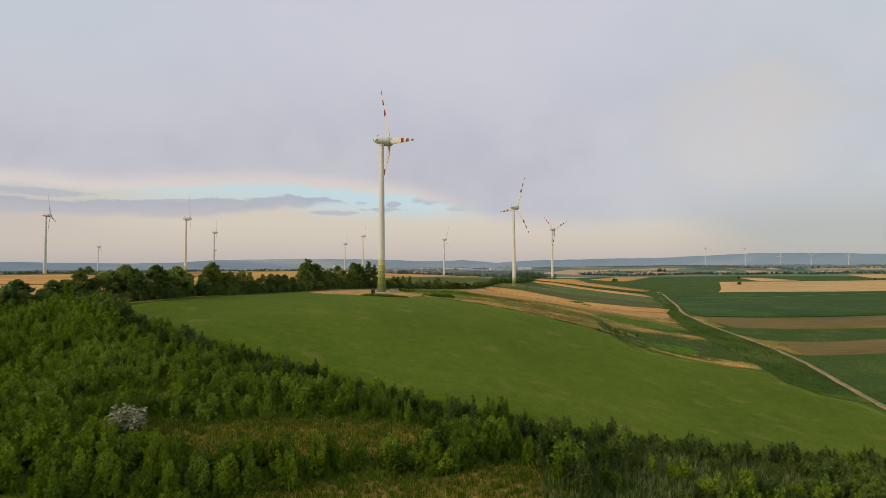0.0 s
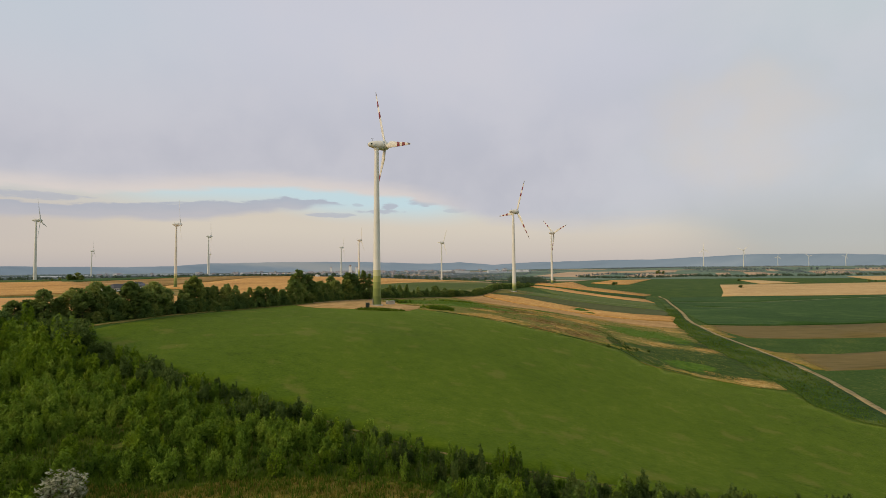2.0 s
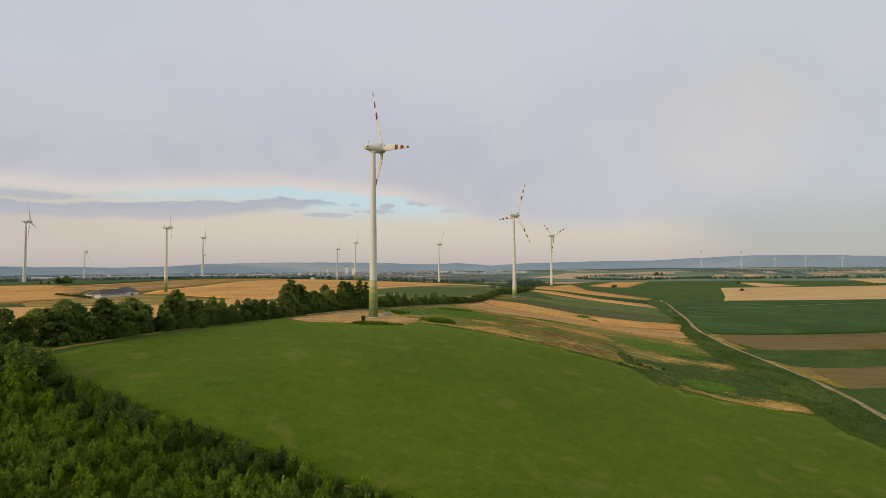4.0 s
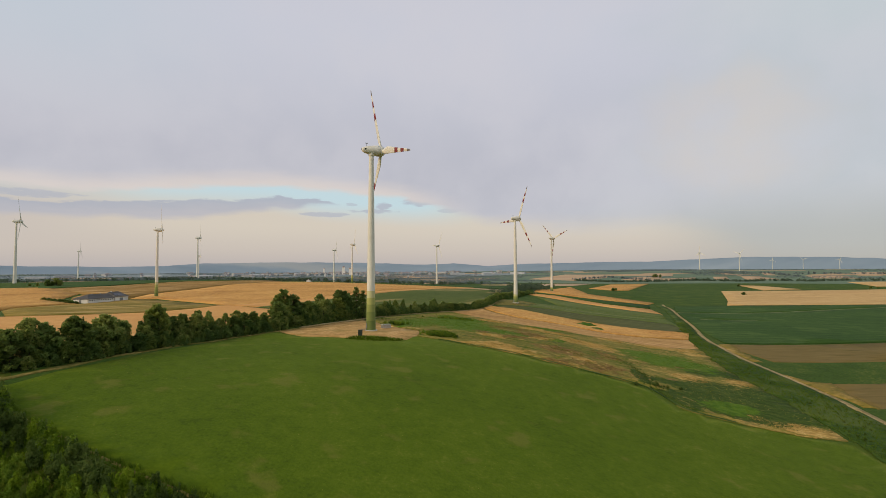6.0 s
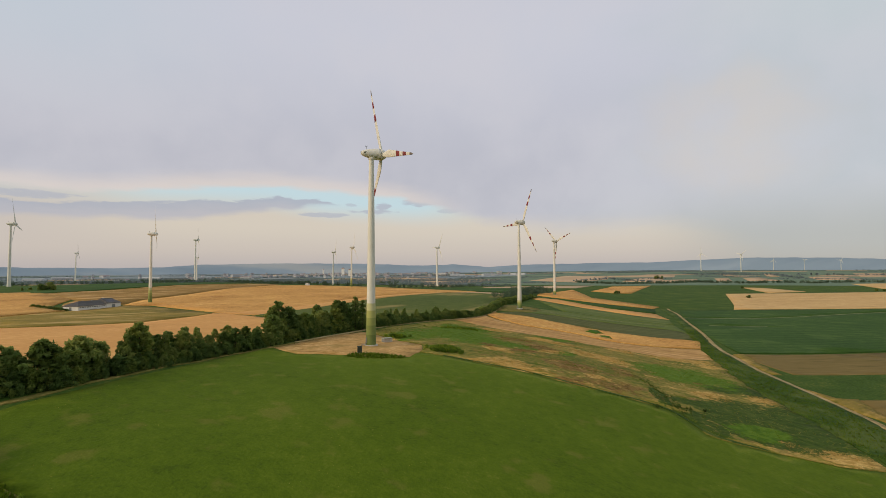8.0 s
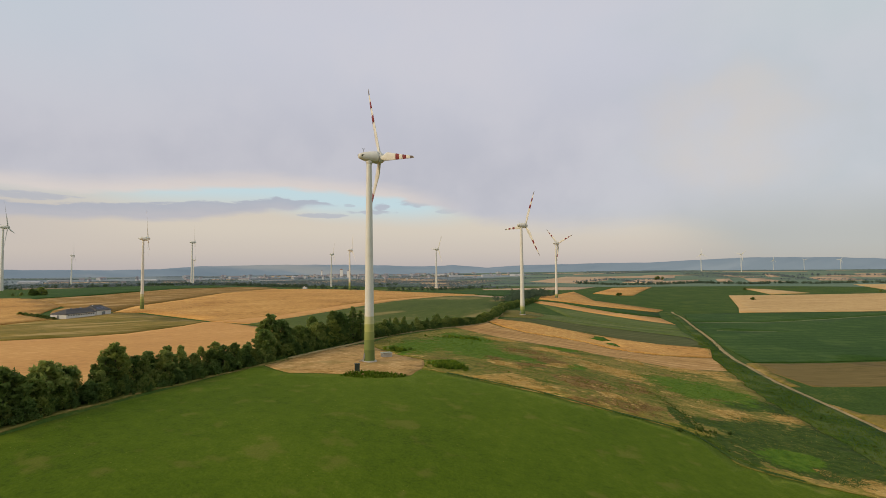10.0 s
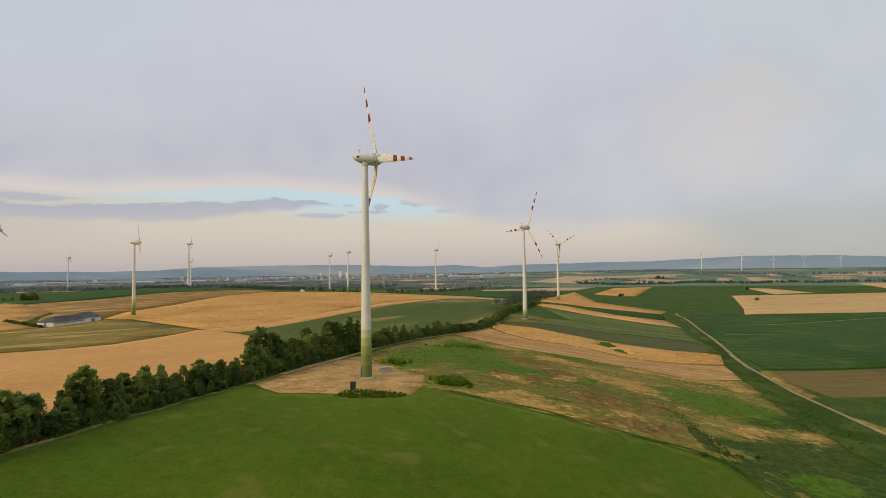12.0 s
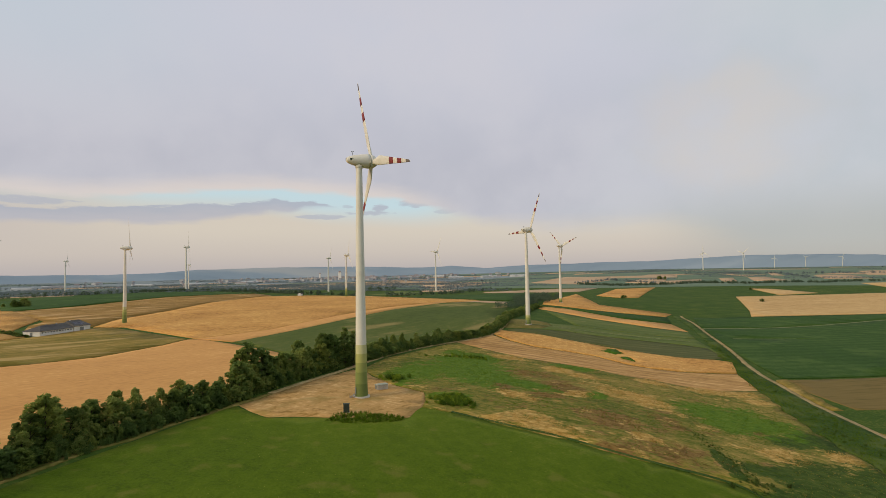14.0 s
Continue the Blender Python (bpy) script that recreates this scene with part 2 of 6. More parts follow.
def add_drifts(m):
    """Mixes lush grass, russet weeds and matted straw into the green ground, with broken, feathered edges."""
    n, l = m.node_tree.nodes, m.node_tree.links
    bsdf = n["Principled BSDF"]
    colour = bsdf.inputs["Base Color"].links[0].from_socket
    tcn = n.new("ShaderNodeTexCoord")

    def node(kind, op=None, **values):
        x = n.new(kind)
        if op:
            x.operation = op
        for k, v in values.items():
            if isinstance(v, (int, float, tuple)):
                x.inputs[int(k[1:])].default_value = v
            else:
                l.new(v, x.inputs[int(k[1:])])
        return x

    laid = node("ShaderNodeMapping", i0=tcn.outputs["Object"], i2=(0, 0, radians(14)), i3=(0.62, 1, 1)).outputs[0]
    layers = [(RUSSET_DRIFTS, 0.26, 2.0, 0.41, 0.035, (0.115, 0.07, 0.02), (0.205, 0.12, 0.038), (0.30, 0.185, 0.065)),
              (STRAW_DRIFTS, 0.30, 3.0, 0.41, 0.045, (0.26, 0.16, 0.037), (0.45, 0.282, 0.08), (0.64, 0.425, 0.15)),
              (DARK_DRIFTS, 0.42, 4.0, 0.38, 0.14, (0.023, 0.050, 0.007), (0.040, 0.076, 0.010), (0.074, 0.105, 0.018)),
              (LUSH_DRIFTS, 0.4, 1.0, 0.40, 0.16, (0.05, 0.105, 0.007), (0.082, 0.155, 0.010), (0.125, 0.185, 0.017))]
    for drifts, weight, depth, level, outside, dark, middle, pale in layers:
        shifted = node("ShaderNodeVectorMath", "ADD", i0=laid, i1=(37.0 * depth, 11.0, 0.0)).outputs[0]
        total = node("ShaderNodeTexNoise", i0=shifted, i2=0.13, i3=8.0, i4=0.72).outputs["Fac"]
        top = None
        for x, y, a, b, turn in drifts:
            local = n.new("ShaderNodeMapping")
            local.vector_type = "TEXTURE"
            l.new(tcn.outputs["Object"], local.inputs[0])
            local.inputs[1].default_value, local.inputs[2].default_value, local.inputs[3].default_value = (x, y, 0), (0, 0, radians(turn)), (a, b, 1e6)
            far = node("ShaderNodeVectorMath", "LENGTH", i0=local.outputs[0]).outputs["Value"]
            top = far if top is None else node("ShaderNodeMath", "MINIMUM", i0=top, i1=far).outputs[0]
        near = node("ShaderNodeMapRange", i0=top, i1=1.9, i2=0.5, i3=-outside, i4=weight * 0.5)
        near.interpolation_type = "SMOOTHSTEP"
        total = node("ShaderNodeMath", "ADD", i0=total, i1=near.outputs[0]).outputs[0]
        frayed = node("ShaderNodeTexNoise", i0=shifted, i2=0.7, i3=4.0, i4=0.6)
        total = node("ShaderNodeMath", "ADD", i0=total, i1=node("ShaderNodeMath", "MULTIPLY", i0=node("ShaderNodeMath", "SUBTRACT", i0=frayed.outputs["Fac"], i1=0.5).outputs[0], i1=0.38).outputs[0]).outputs[0]
        mask = node("ShaderNodeMapRange", i0=total, i1=level + 0.105, i2=level + 0.205, i4=0.94)
        mask.interpolation_type = "SMOOTHSTEP"
        tone = node("ShaderNodeTexNoise", i0=shifted, i2=0.45, i3=6.0, i4=0.65)
        ramp = n.new("ShaderNodeValToRGB")
        ramp.color_ramp.elements.new(0.5)
        for e, (p, col) in zip(ramp.color_ramp.elements, ((0.35, dark), (0.5, middle), (0.66, pale))):
            e.position, e.color = p, (*col, 1)
        l.new(tone.outputs["Fac"], ramp.inputs[0])
        mix = n.new("ShaderNodeMix")
        mix.data_type = "RGBA"
        l.new(mask.outputs[0], mix.inputs[0])
        l.new(colour, mix.inputs[6])
        l.new(ramp.outputs[0], mix.inputs[7])
        colour = mix.outputs[2]
    l.new(colour, bsdf.inputs["Base Color"])


M = {}
M["grass"] = ramp_mat("rough_grass", [(0.03, 0.06, 0.008), (0.048, 0.088, 0.012), (0.10, 0.12, 0.02)], 0.04, 0.6, bump=0.6, grain=(0.7, 1.2))
M["meadow"] = ramp_mat("mown_meadow", [(0.053, 0.087, 0.004), (0.070, 0.111, 0.0045), (0.085, 0.128, 0.006), (0.120, 0.148, 0.014)], 0.02, 0.3, 0.42, bump=0.6, bump_scale=1.6, stretch=(-14, 1.1, 1), patch=((0.165, 0.15, 0.03), 0.12, 0.45, 0.63), grain=(1.3, 1.15), sheen=0.09)
M["crop"] = ramp_mat("green_crop", [(0.024, 0.057, 0.011), (0.037, 0.079, 0.014), (0.058, 0.102, 0.021)], 0.008, 0.12, 0.45, bump=0.4, rows=(8, 12, 0.3), patch=((0.082, 0.13, 0.03), 0.03, 0.5, 0.6), grain=(0.5, 1.0))
M["oldcrop"] = ramp_mat("olive_green_crop", [(0.058, 0.083, 0.016), (0.083, 0.109, 0.022), (0.148, 0.148, 0.041)], 0.01, 0.15, 0.45, bump=0.4, stretch=(60, 3, 1), patch=((0.32, 0.24, 0.09), 0.022, 0.7, 0.61), grain=(0.5, 0.9))
M["reedbed"] = ramp_mat("dull_green_reed_leaves", [(0.049, 0.082, 0.016), (0.073, 0.118, 0.022), (0.112, 0.155, 0.035), (0.18, 0.19, 0.057)], 0.05, 0.3, 0.5, rough=0.7, island=0.5, through_light=0.5)
M["beet"] = ramp_mat("broadleaf_crop", [(0.071, 0.105, 0.024), (0.113, 0.143, 0.036), (0.182, 0.182, 0.061)], 0.012, 0.2, 0.45, bump=0.4, stretch=(-12, 6, 1), rows=(-12, 24, 0.22), grain=(0.5, 0.9))
M["wheat"] = ramp_mat("ripe_wheat", [(0.42, 0.26, 0.10), (0.54, 0.345, 0.145), (0.64, 0.44, 0.21)], 0.015, 0.2, 0.55, bump=0.35, stretch=(8, 4, 1), patch=((0.40, 0.25, 0.10), 0.05, 0.5, 0.6), grain=(0.6, 1.2))
M["gold"] = ramp_mat("golden_stubble", [(0.32, 0.15, 0.04), (0.53, 0.275, 0.078), (0.68, 0.405, 0.13)], 0.02, 0.28, 0.55, bump=0.3, stretch=(28, 1.3, 1), grain=(0.9, 1.2))
M["stubble"] = ramp_mat("cut_stubble", [(0.49, 0.245, 0.08), (0.58, 0.30, 0.098), (0.66, 0.365, 0.13)], 0.02, 0.3, 0.4, bump=0.3, stretch=(52, 1.6, 1), rows=(52, 6, 0.08), grain=(0.6, 0.8))
M["fallow"] = ramp_mat("weedy_fallow", [(0.14, 0.095, 0.02), (0.225, 0.13, 0.032), (0.30, 0.175, 0.05), (0.42, 0.26, 0.095)], 0.012, 0.08, 0.5, bump=0.4, stretch=(40, 2.5, 1), patch=((0.54, 0.345, 0.16), 0.045, 0.7, 0.59), grain=(0.3, 1.4))
M["pasture"] = ramp_mat("dry_pasture", [(0.13, 0.115, 0.02), (0.23, 0.165, 0.034), (0.36, 0.235, 0.07)], 0.02, 0.15, 0.5, bump=0.4, stretch=(38, 3, 1), patch=((0.46, 0.31, 0.12), 0.05, 0.7, 0.585), grain=(0.5, 1.5))
M["soil"] = ramp_mat("bare_field_soil", [(0.12, 0.09, 0.026), (0.175, 0.125, 0.042), (0.27, 0.185, 0.07)], 0.012, 0.3, 0.4, bump=0.3, stretch=(12, 8, 1), patch=((0.30, 0.21, 0.085), 0.02, 0.6, 0.57), grain=(0.5, 0.9))
M["oat"] = ramp_mat("brown_stubble", [(0.31, 0.17, 0.058), (0.46, 0.262, 0.094), (0.60, 0.375, 0.158)], 0.03, 0.3, 0.5, bump=0.3, stretch=(-14, 6, 1), rows=(-14, 9, 0.28), grain=(0.6, 1.2))
M["gravel"] = ramp_mat("packed_gravel", [(0.27, 0.16, 0.045), (0.46, 0.275, 0.10), (0.63, 0.41, 0.18)], 0.07, 0.35, 0.5, bump=0.3, stretch=(40, 1.4, 1), patch=((0.20, 0.15, 0.035), 0.09, 0.55, 0.57), grain=(0.8, 1.2))
M["tilled"] = ramp_mat("dark_tilled_soil", [(0.068, 0.08, 0.027), (0.09, 0.098, 0.034), (0.13, 0.126, 0.048)], 0.012, 0.2, 0.45, bump=0.4, stretch=(-14, 6, 1), rows=(-14, 9, 0.3), grain=(0.5, 1.0))
M["track"] = ramp_mat("earth_track", [(0.22, 0.165, 0.06), (0.36, 0.26, 0.115), (0.49, 0.37, 0.19)], 0.08, 0.5, 0.5, bump=0.3, grain=(0.9, 0.9))
M["tramline"] = ramp_mat("pale_trodden_crop", [(0.12, 0.145, 0.055), (0.17, 0.19, 0.08), (0.24, 0.245, 0.12)], 0.05, 0.4, 0.5, bump=0.3, grain=(0.8, 1.0))
M["margin"] = ramp_mat("dry_field_margin", [(0.085, 0.095, 0.016), (0.16, 0.135, 0.033), (0.30, 0.21, 0.07)], 0.08, 0.5, 0.5, bump=0.5, grain=(0.9, 1.2))
M["hay"] = ramp_mat("yellowing_grass_blades", [(0.16, 0.165, 0.018), (0.27, 0.23, 0.038), (0.42, 0.33, 0.09)], 0.08, 0.5, 0.5, island=0.9, through_light=0.55)
M["sapling"] = ramp_mat("yellow_green_leaves", [(0.075, 0.125, 0.007), (0.12, 0.19, 0.010), (0.18, 0.26, 0.016), (0.25, 0.31, 0.03)], 0.06, 0.3, 0.6, rough=0.6, island=0.3, own=0.7, through_light=0.4)
M["weeds"] = ramp_mat("fallow_weeds", [(0.066, 0.092, 0.012), (0.128, 0.134, 0.021), (0.225, 0.182, 0.039), (0.34, 0.238, 0.068)], 0.03, 0.25, 0.5, bump=0.8, stretch=(-14, 2.2, 1), grain=(0.9, 1.5))
add_drifts(M["weeds"])
M["lush"] = ramp_mat("lush_tall_grass", [(0.035, 0.085, 0.006), (0.052, 0.118, 0.008), (0.105, 0.14, 0.016)], 0.04, 0.25, 0.5, bump=0.8, stretch=(-10, 2.5, 1), grain=(0.7, 1.2))
M["verge"] = ramp_mat("dark_verge_grass", [(0.030, 0.060, 0.010), (0.045, 0.084, 0.0135), (0.074, 0.105, 0.021)], 0.05, 0.35, 0.5, bump=0.8, patch=((0.095, 0.125, 0.03), 0.05, 0.65, 0.54), grain=(0.7, 1.4))
M["scrub"] = ramp_mat("scrub_floor", [(0.05, 0.082, 0.009), (0.088, 0.115, 0.014), (0.17, 0.15, 0.025)], 0.06, 0.5, 0.5, bump=0.8, grain=(0.9, 1.2))
M["dry"] = ramp_mat("dry_grass_floor", [(0.15, 0.135, 0.018), (0.26, 0.195, 0.035), (0.42, 0.29, 0.08)], 0.12, 0.7, 0.5, bump=0.8, grain=(0.9, 1.2))
M["white"] = ramp_mat("white_turbine_paint", [(0.62, 0.58, 0.48), (0.69, 0.655, 0.56), (0.74, 0.71, 0.63)], 0.15, 1.5, 0.3, rough=0.45, spec=0.4)
M["red"] = ramp_mat("red_marking_paint", [(0.17, 0.035, 0.036), (0.22, 0.046, 0.044), (0.28, 0.06, 0.055)], 0.4, 2, 0.3, rough=0.5)
M["tip"] = ramp_mat("worn_dark_tip_paint", [(0.12, 0.10, 0.09), (0.17, 0.14, 0.12), (0.24, 0.2, 0.18)], 0.4, 2, 0.3, rough=0.55)
M["concrete"] = ramp_mat("pale_concrete", [(0.34, 0.31, 0.25), (0.44, 0.40, 0.33), (0.52, 0.48, 0.41)], 0.5, 4, 0.5, rough=0.9, bump=0.2, bump_scale=8)
M["darkmetal"] = ramp_mat("dark_green_sheet_metal", [(0.03, 0.04, 0.03), (0.045, 0.055, 0.042), (0.07, 0.08, 0.06)], 0.8, 5, 0.4, rough=0.6)
M["greymetal"] = ramp_mat("grey_sheet_metal", [(0.16, 0.17, 0.16), (0.2, 0.21, 0.2), (0.26, 0.27, 0.26)], 0.8, 5, 0.4, rough=0.5)
M["roofgreen"] = ramp_mat("pale_kiosk_roof", [(0.26, 0.28, 0.22), (0.33, 0.35, 0.28), (0.40, 0.41, 0.34)], 0.8, 4, 0.4, rough=0.8)
M["plaster"] = ramp_mat("white_plaster", [(0.62, 0.58, 0.52), (0.72, 0.685, 0.63), (0.78, 0.75, 0.70)], 0.2, 2, 0.4, rough=0.9)
M["slate"] = ramp_mat("grey_roof_sheet", [(0.075, 0.07, 0.068), (0.10, 0.094, 0.09), (0.15, 0.14, 0.13)], 0.15, 1.2, 0.4, rough=0.8, stretch=(0, 1, 4))
M["solar"] = ramp_mat("dark_solar_glass", [(0.015, 0.018, 0.04), (0.02, 0.025, 0.05), (0.03, 0.035, 0.07)], 0.3, 2, 0.3, rough=0.2, spec=0.5)
M["dark"] = ramp_mat("dark_opening", [(0.02, 0.02, 0.022), (0.035, 0.035, 0.04)], 0.5, 3, 0.4, rough=0.3)
M["tile"] = ramp_mat("red_roof_tile", [(0.22, 0.11, 0.075), (0.28, 0.15, 0.10), (0.34, 0.2, 0.15)], 0.2, 1, 0.4, own=0.7)
M["bark"] = ramp_mat("grey_brown_bark", [(0.06, 0.045, 0.03), (0.10, 0.08, 0.055), (0.15, 0.12, 0.09)], 2, 12, 0.5, bump=0.8, bump_scale=10)
# far town walls and roofs: greyed by haze within the base colour
M["farwall"] = ramp_mat("hazed_plaster", [(0.35, 0.36, 0.375), (0.41, 0.415, 0.425), (0.49, 0.485, 0.48)], 0.02, 0.2, 0.4, own=0.8)
M["fartile"] = ramp_mat("hazed_roof_tile", [(0.245, 0.22, 0.22), (0.28, 0.24, 0.235), (0.33, 0.275, 0.265)], 0.02, 0.2, 0.4, own=0.8)
M["leaf"] = ramp_mat("tree_leaves", [(0.12, 0.18, 0.05), (0.17, 0.245, 0.064), (0.235, 0.305, 0.08), (0.33, 0.365, 0.10)], 0.12, 0.5, 0.5, rough=0.6, island=0.6, own=1.1, through_light=0.6)
M["shrub"] = ramp_mat("shrub_leaves", [(0.046, 0.085, 0.010), (0.096, 0.16, 0.016), (0.162, 0.248, 0.024), (0.242, 0.312, 0.038)], 0.06, 0.3, 0.6, rough=0.6, island=0.3, own=0.7, through_light=0.4)
M["hedgeleaf"] = ramp_mat("yellowish_hedge_leaves", [(0.13, 0.18, 0.045), (0.19, 0.25, 0.058), (0.26, 0.315, 0.074), (0.34, 0.37, 0.09)], 0.12, 0.5, 0.5, rough=0.6, island=0.5, own=0.9, through_light=0.6)
M["willow"] = ramp_mat("blue_green_leaves", [(0.046, 0.072, 0.016), (0.072, 0.11, 0.022), (0.112, 0.162, 0.034), (0.17, 0.212, 0.05)], 0.06, 0.3, 0.6, rough=0.6, island=0.3, own=0.7, through_light=0.35)
M["silver"] = ramp_mat("silvery_leaves", [(0.13, 0.16, 0.06), (0.26, 0.27, 0.155), (0.42, 0.41, 0.28), (0.52, 0.50, 0.38)], 0.4, 1.2, 0.5, rough=0.6, island=1.0, through_light=0.2)
M["straw"] = ramp_mat("dry_straw_blades", [(0.28, 0.16, 0.032), (0.45, 0.275, 0.07), (0.62, 0.42, 0.15)], 0.08, 0.5, 0.5, island=0.6, through_light=0.35)
M["russet_blades"] = ramp_mat("russet_weed_blades", [(0.10, 0.07, 0.02), (0.18, 0.115, 0.034), (0.27, 0.175, 0.055)], 0.08, 0.5, 0.5, island=0.7, through_light=0.2)
M["weed"] = ramp_mat("weed_blades", [(0.065, 0.115, 0.009), (0.10, 0.16, 0.013), (0.16, 0.195, 0.024)], 0.05, 0.4, 0.5, island=0.5, through_light=0.5)
M["reed"] = ramp_mat("grey_green_reed", [(0.075, 0.115, 0.028), (0.12, 0.165, 0.045), (0.25, 0.255, 0.11)], 0.08, 0.5, 0.5, island=0.7, through_light=0.3)
# far trees: distance haze is mixed into the leaf colours, pale and bluish
M["farwood"] = ramp_mat("hazed_tree_leaves", [(0.075, 0.112, 0.072), (0.096, 0.135, 0.084), (0.13, 0.165, 0.098)], 0.02, 0.15, 0.5, island=0.5, through_light=0.35)
M["plainwood"] = ramp_mat("hazed_far_woods", [(0.16, 0.20, 0.207), (0.18, 0.22, 0.225), (0.21, 0.247, 0.243)], 0.02, 0.15, 0.5, island=0.4, through_light=0.4)
# far plain: haze painted in, blue-grey on the land, washed out on straw
M["plain"] = ramp_mat("hazed_farmland", [(0.16, 0.197, 0.21), (0.192, 0.228, 0.242), (0.225, 0.26, 0.262), (0.33, 0.325, 0.31)], 0.0022, 0.012, 0.5, stretch=(-12, 6, 1))
M["plain_green"] = ramp_mat("hazed_green_farmland", [(0.10, 0.15, 0.098), (0.12, 0.172, 0.115), (0.15, 0.195, 0.13), (0.26, 0.25, 0.18)], 0.003, 0.015, 0.5, stretch=(-12, 6, 1))
M["hazed"] = ramp_mat("hazed_far_stubble", [(0.38, 0.25, 0.15), (0.45, 0.31, 0.19), (0.53, 0.39, 0.26)], 0.004, 0.03, 0.5, stretch=(-12, 5, 1))
# hall sheet with the bluish cast of distance haze painted in
M["hall"] = ramp_mat("hazed_hall_sheet", [(0.38, 0.39, 0.41), (0.45, 0.46, 0.47), (0.53, 0.53, 0.53)], 0.02, 0.2, 0.4, own=0.6)
# ridge woods coloured blue-grey, the air's haze included
M["ridge"] = ramp_mat("hazed_wooded_ridge", [(0.19, 0.25, 0.31), (0.222, 0.283, 0.342), (0.268, 0.325, 0.38)], 0.0015, 0.006, 0.5, stretch=(0, 3, 1), patch=((0.37, 0.38, 0.38), 0.0016, 0.7, 0.61))
GREENS = [(0.14, 0.18, 0.055), (0.19, 0.23, 0.07), (0.265, 0.295, 0.092), (0.385, 0.385, 0.13), (0.52, 0.50, 0.26)]
for i, c in enumerate(GREENS):
    M["ring%d" % i] = ramp_mat("green_ring_paint", [tuple(v * 0.9 for v in c), c, tuple(min(v * 1.08, 0.8) for v in c)], 0.3, 2, 0.3, rough=0.5)


# ---- building helpers ----
def part(name, bm, material, parent=None, label=""):
    """One mesh object from a bmesh (freed) or ready mesh, under a thing or part."""
    if isinstance(bm, bmesh.types.BMesh):
        me = bpy.data.meshes.new(name)
        bm.to_mesh(me)
        bm.free()
        if material:
            me.materials.append(M[material])
    else:
        me = bm
    ob = new(name, me)
    if parent:
        ob.parent = parent
    return tagged(ob, label)


def empty(name, m, label, category, group="", kind=""):
    ob = new(name)
    ob.empty_display_size = 0.5
    ob.matrix_world = m
    return tagged(ob, label, category, group, kind)


def box(bm, x0, y0, z0, x1, y1, z1, m=None):
    v = bmesh.ops.create_cube(bm, size=1, matrix=Matrix.LocRotScale(((x0 + x1) / 2, (y0 + y1) / 2, (z0 + z1) / 2), None, (x1 - x0, y1 - y0, z1 - z0)))["verts"]
    if m:
        bmesh.ops.transform(bm, matrix=m, verts=v)
    return v


def bevel(bm, w=0.05, seg=2):
    bmesh.ops.bevel(bm, geom=list(bm.edges), offset=w, segments=seg, affect="EDGES", profile=0.7)


def lathe(bm, profile, seg=32, axis="Z", smooth=True, caps=True):
    """Rings of (height, radius) about an axis; a radius of 0 closes the end."""
    rings = []
    for h, r in profile:
        ring = []
        for k in range(seg if r > 1e-6 else 1):
            a = 2 * math.pi * k / seg
            c, s = r * math.cos(a), r * math.sin(a)
            ring.append(bm.verts.new((c, s, h) if axis == "Z" else (h, c, s)))
        rings.append(ring)
    for a, b in zip(rings, rings[1:]):
        for k in range(seg):
            q = [a[k % len(a)], a[(k + 1) % len(a)], b[(k + 1) % len(b)], b[k % len(b)]]
            q = list(dict.fromkeys(q))
            if len(q) > 2:
                f = bm.faces.new(q)
                f.smooth = smooth
    for ring, flip in ((rings[0], True), (rings[-1], False)):
        if caps and len(ring) > 2:
            bm.faces.new(ring[::-1] if flip else ring)
    bmesh.ops.recalc_face_normals(bm, faces=list(bm.faces))


def mesh_from(name, verts, faces, material, smooth=False):
    """A mesh from arrays of vertices and of triangles or quads."""
    me = bpy.data.meshes.new(name)
    verts, faces = np.asarray(verts, np.float32), np.asarray(faces, np.int32)
    n, k = faces.shape
    me.vertices.add(len(verts))
    me.vertices.foreach_set("co", verts.ravel())
    me.loops.add(n * k)
    me.loops.foreach_set("vertex_index", faces.ravel())
    me.polygons.add(n)
    me.polygons.foreach_set("loop_start", np.arange(0, n * k, k, dtype=np.int32))
    me.update(calc_edges=True)
    if smooth:
        me.polygons.foreach_set("use_smooth", np.ones(n, bool))
    me.materials.append(M[material])
    return me


# ---- terrain ----
HILL = [(0, 0, 0), (25, -6, -2), (17, -98, -5.5), (17, -154, -13.6), (-40, -12, 1), (-51, -42, 1), (-82, -98, 2.5), (-40, -148, -4.5), (60, -40, -6),
        (94, -22, -11), (75, 40, -6.5), (118, -34, -17)]
SLOPE = [(-50, -160, -8), (-42, -186, -11.5), (-18, -174, -12.5), (-20, -193, -15.5), (1, -190, -15.5), (16, -188, -16.8), (37, -190, -18.5), (59, -191, -20.5),
         (77, -162, -24), (105, -147, -28.5), (40, -240, -26), (-80, -200, -9), (150, -170, -35)]
VALLEY = [(145, -62, -27), (175, -67, -30), (200, -130, -36), (221, 14, -30), (233, 120, -25.5), (194, 69, -24.5), (160, 213, -20), (288, 345, -22.5),
          (377, 526, -26), (457, 512, -23), (624, 822, -17), (112, 282, -4), (219, 597, -4.5), (450, 100, -28), (700, 300, -25)]
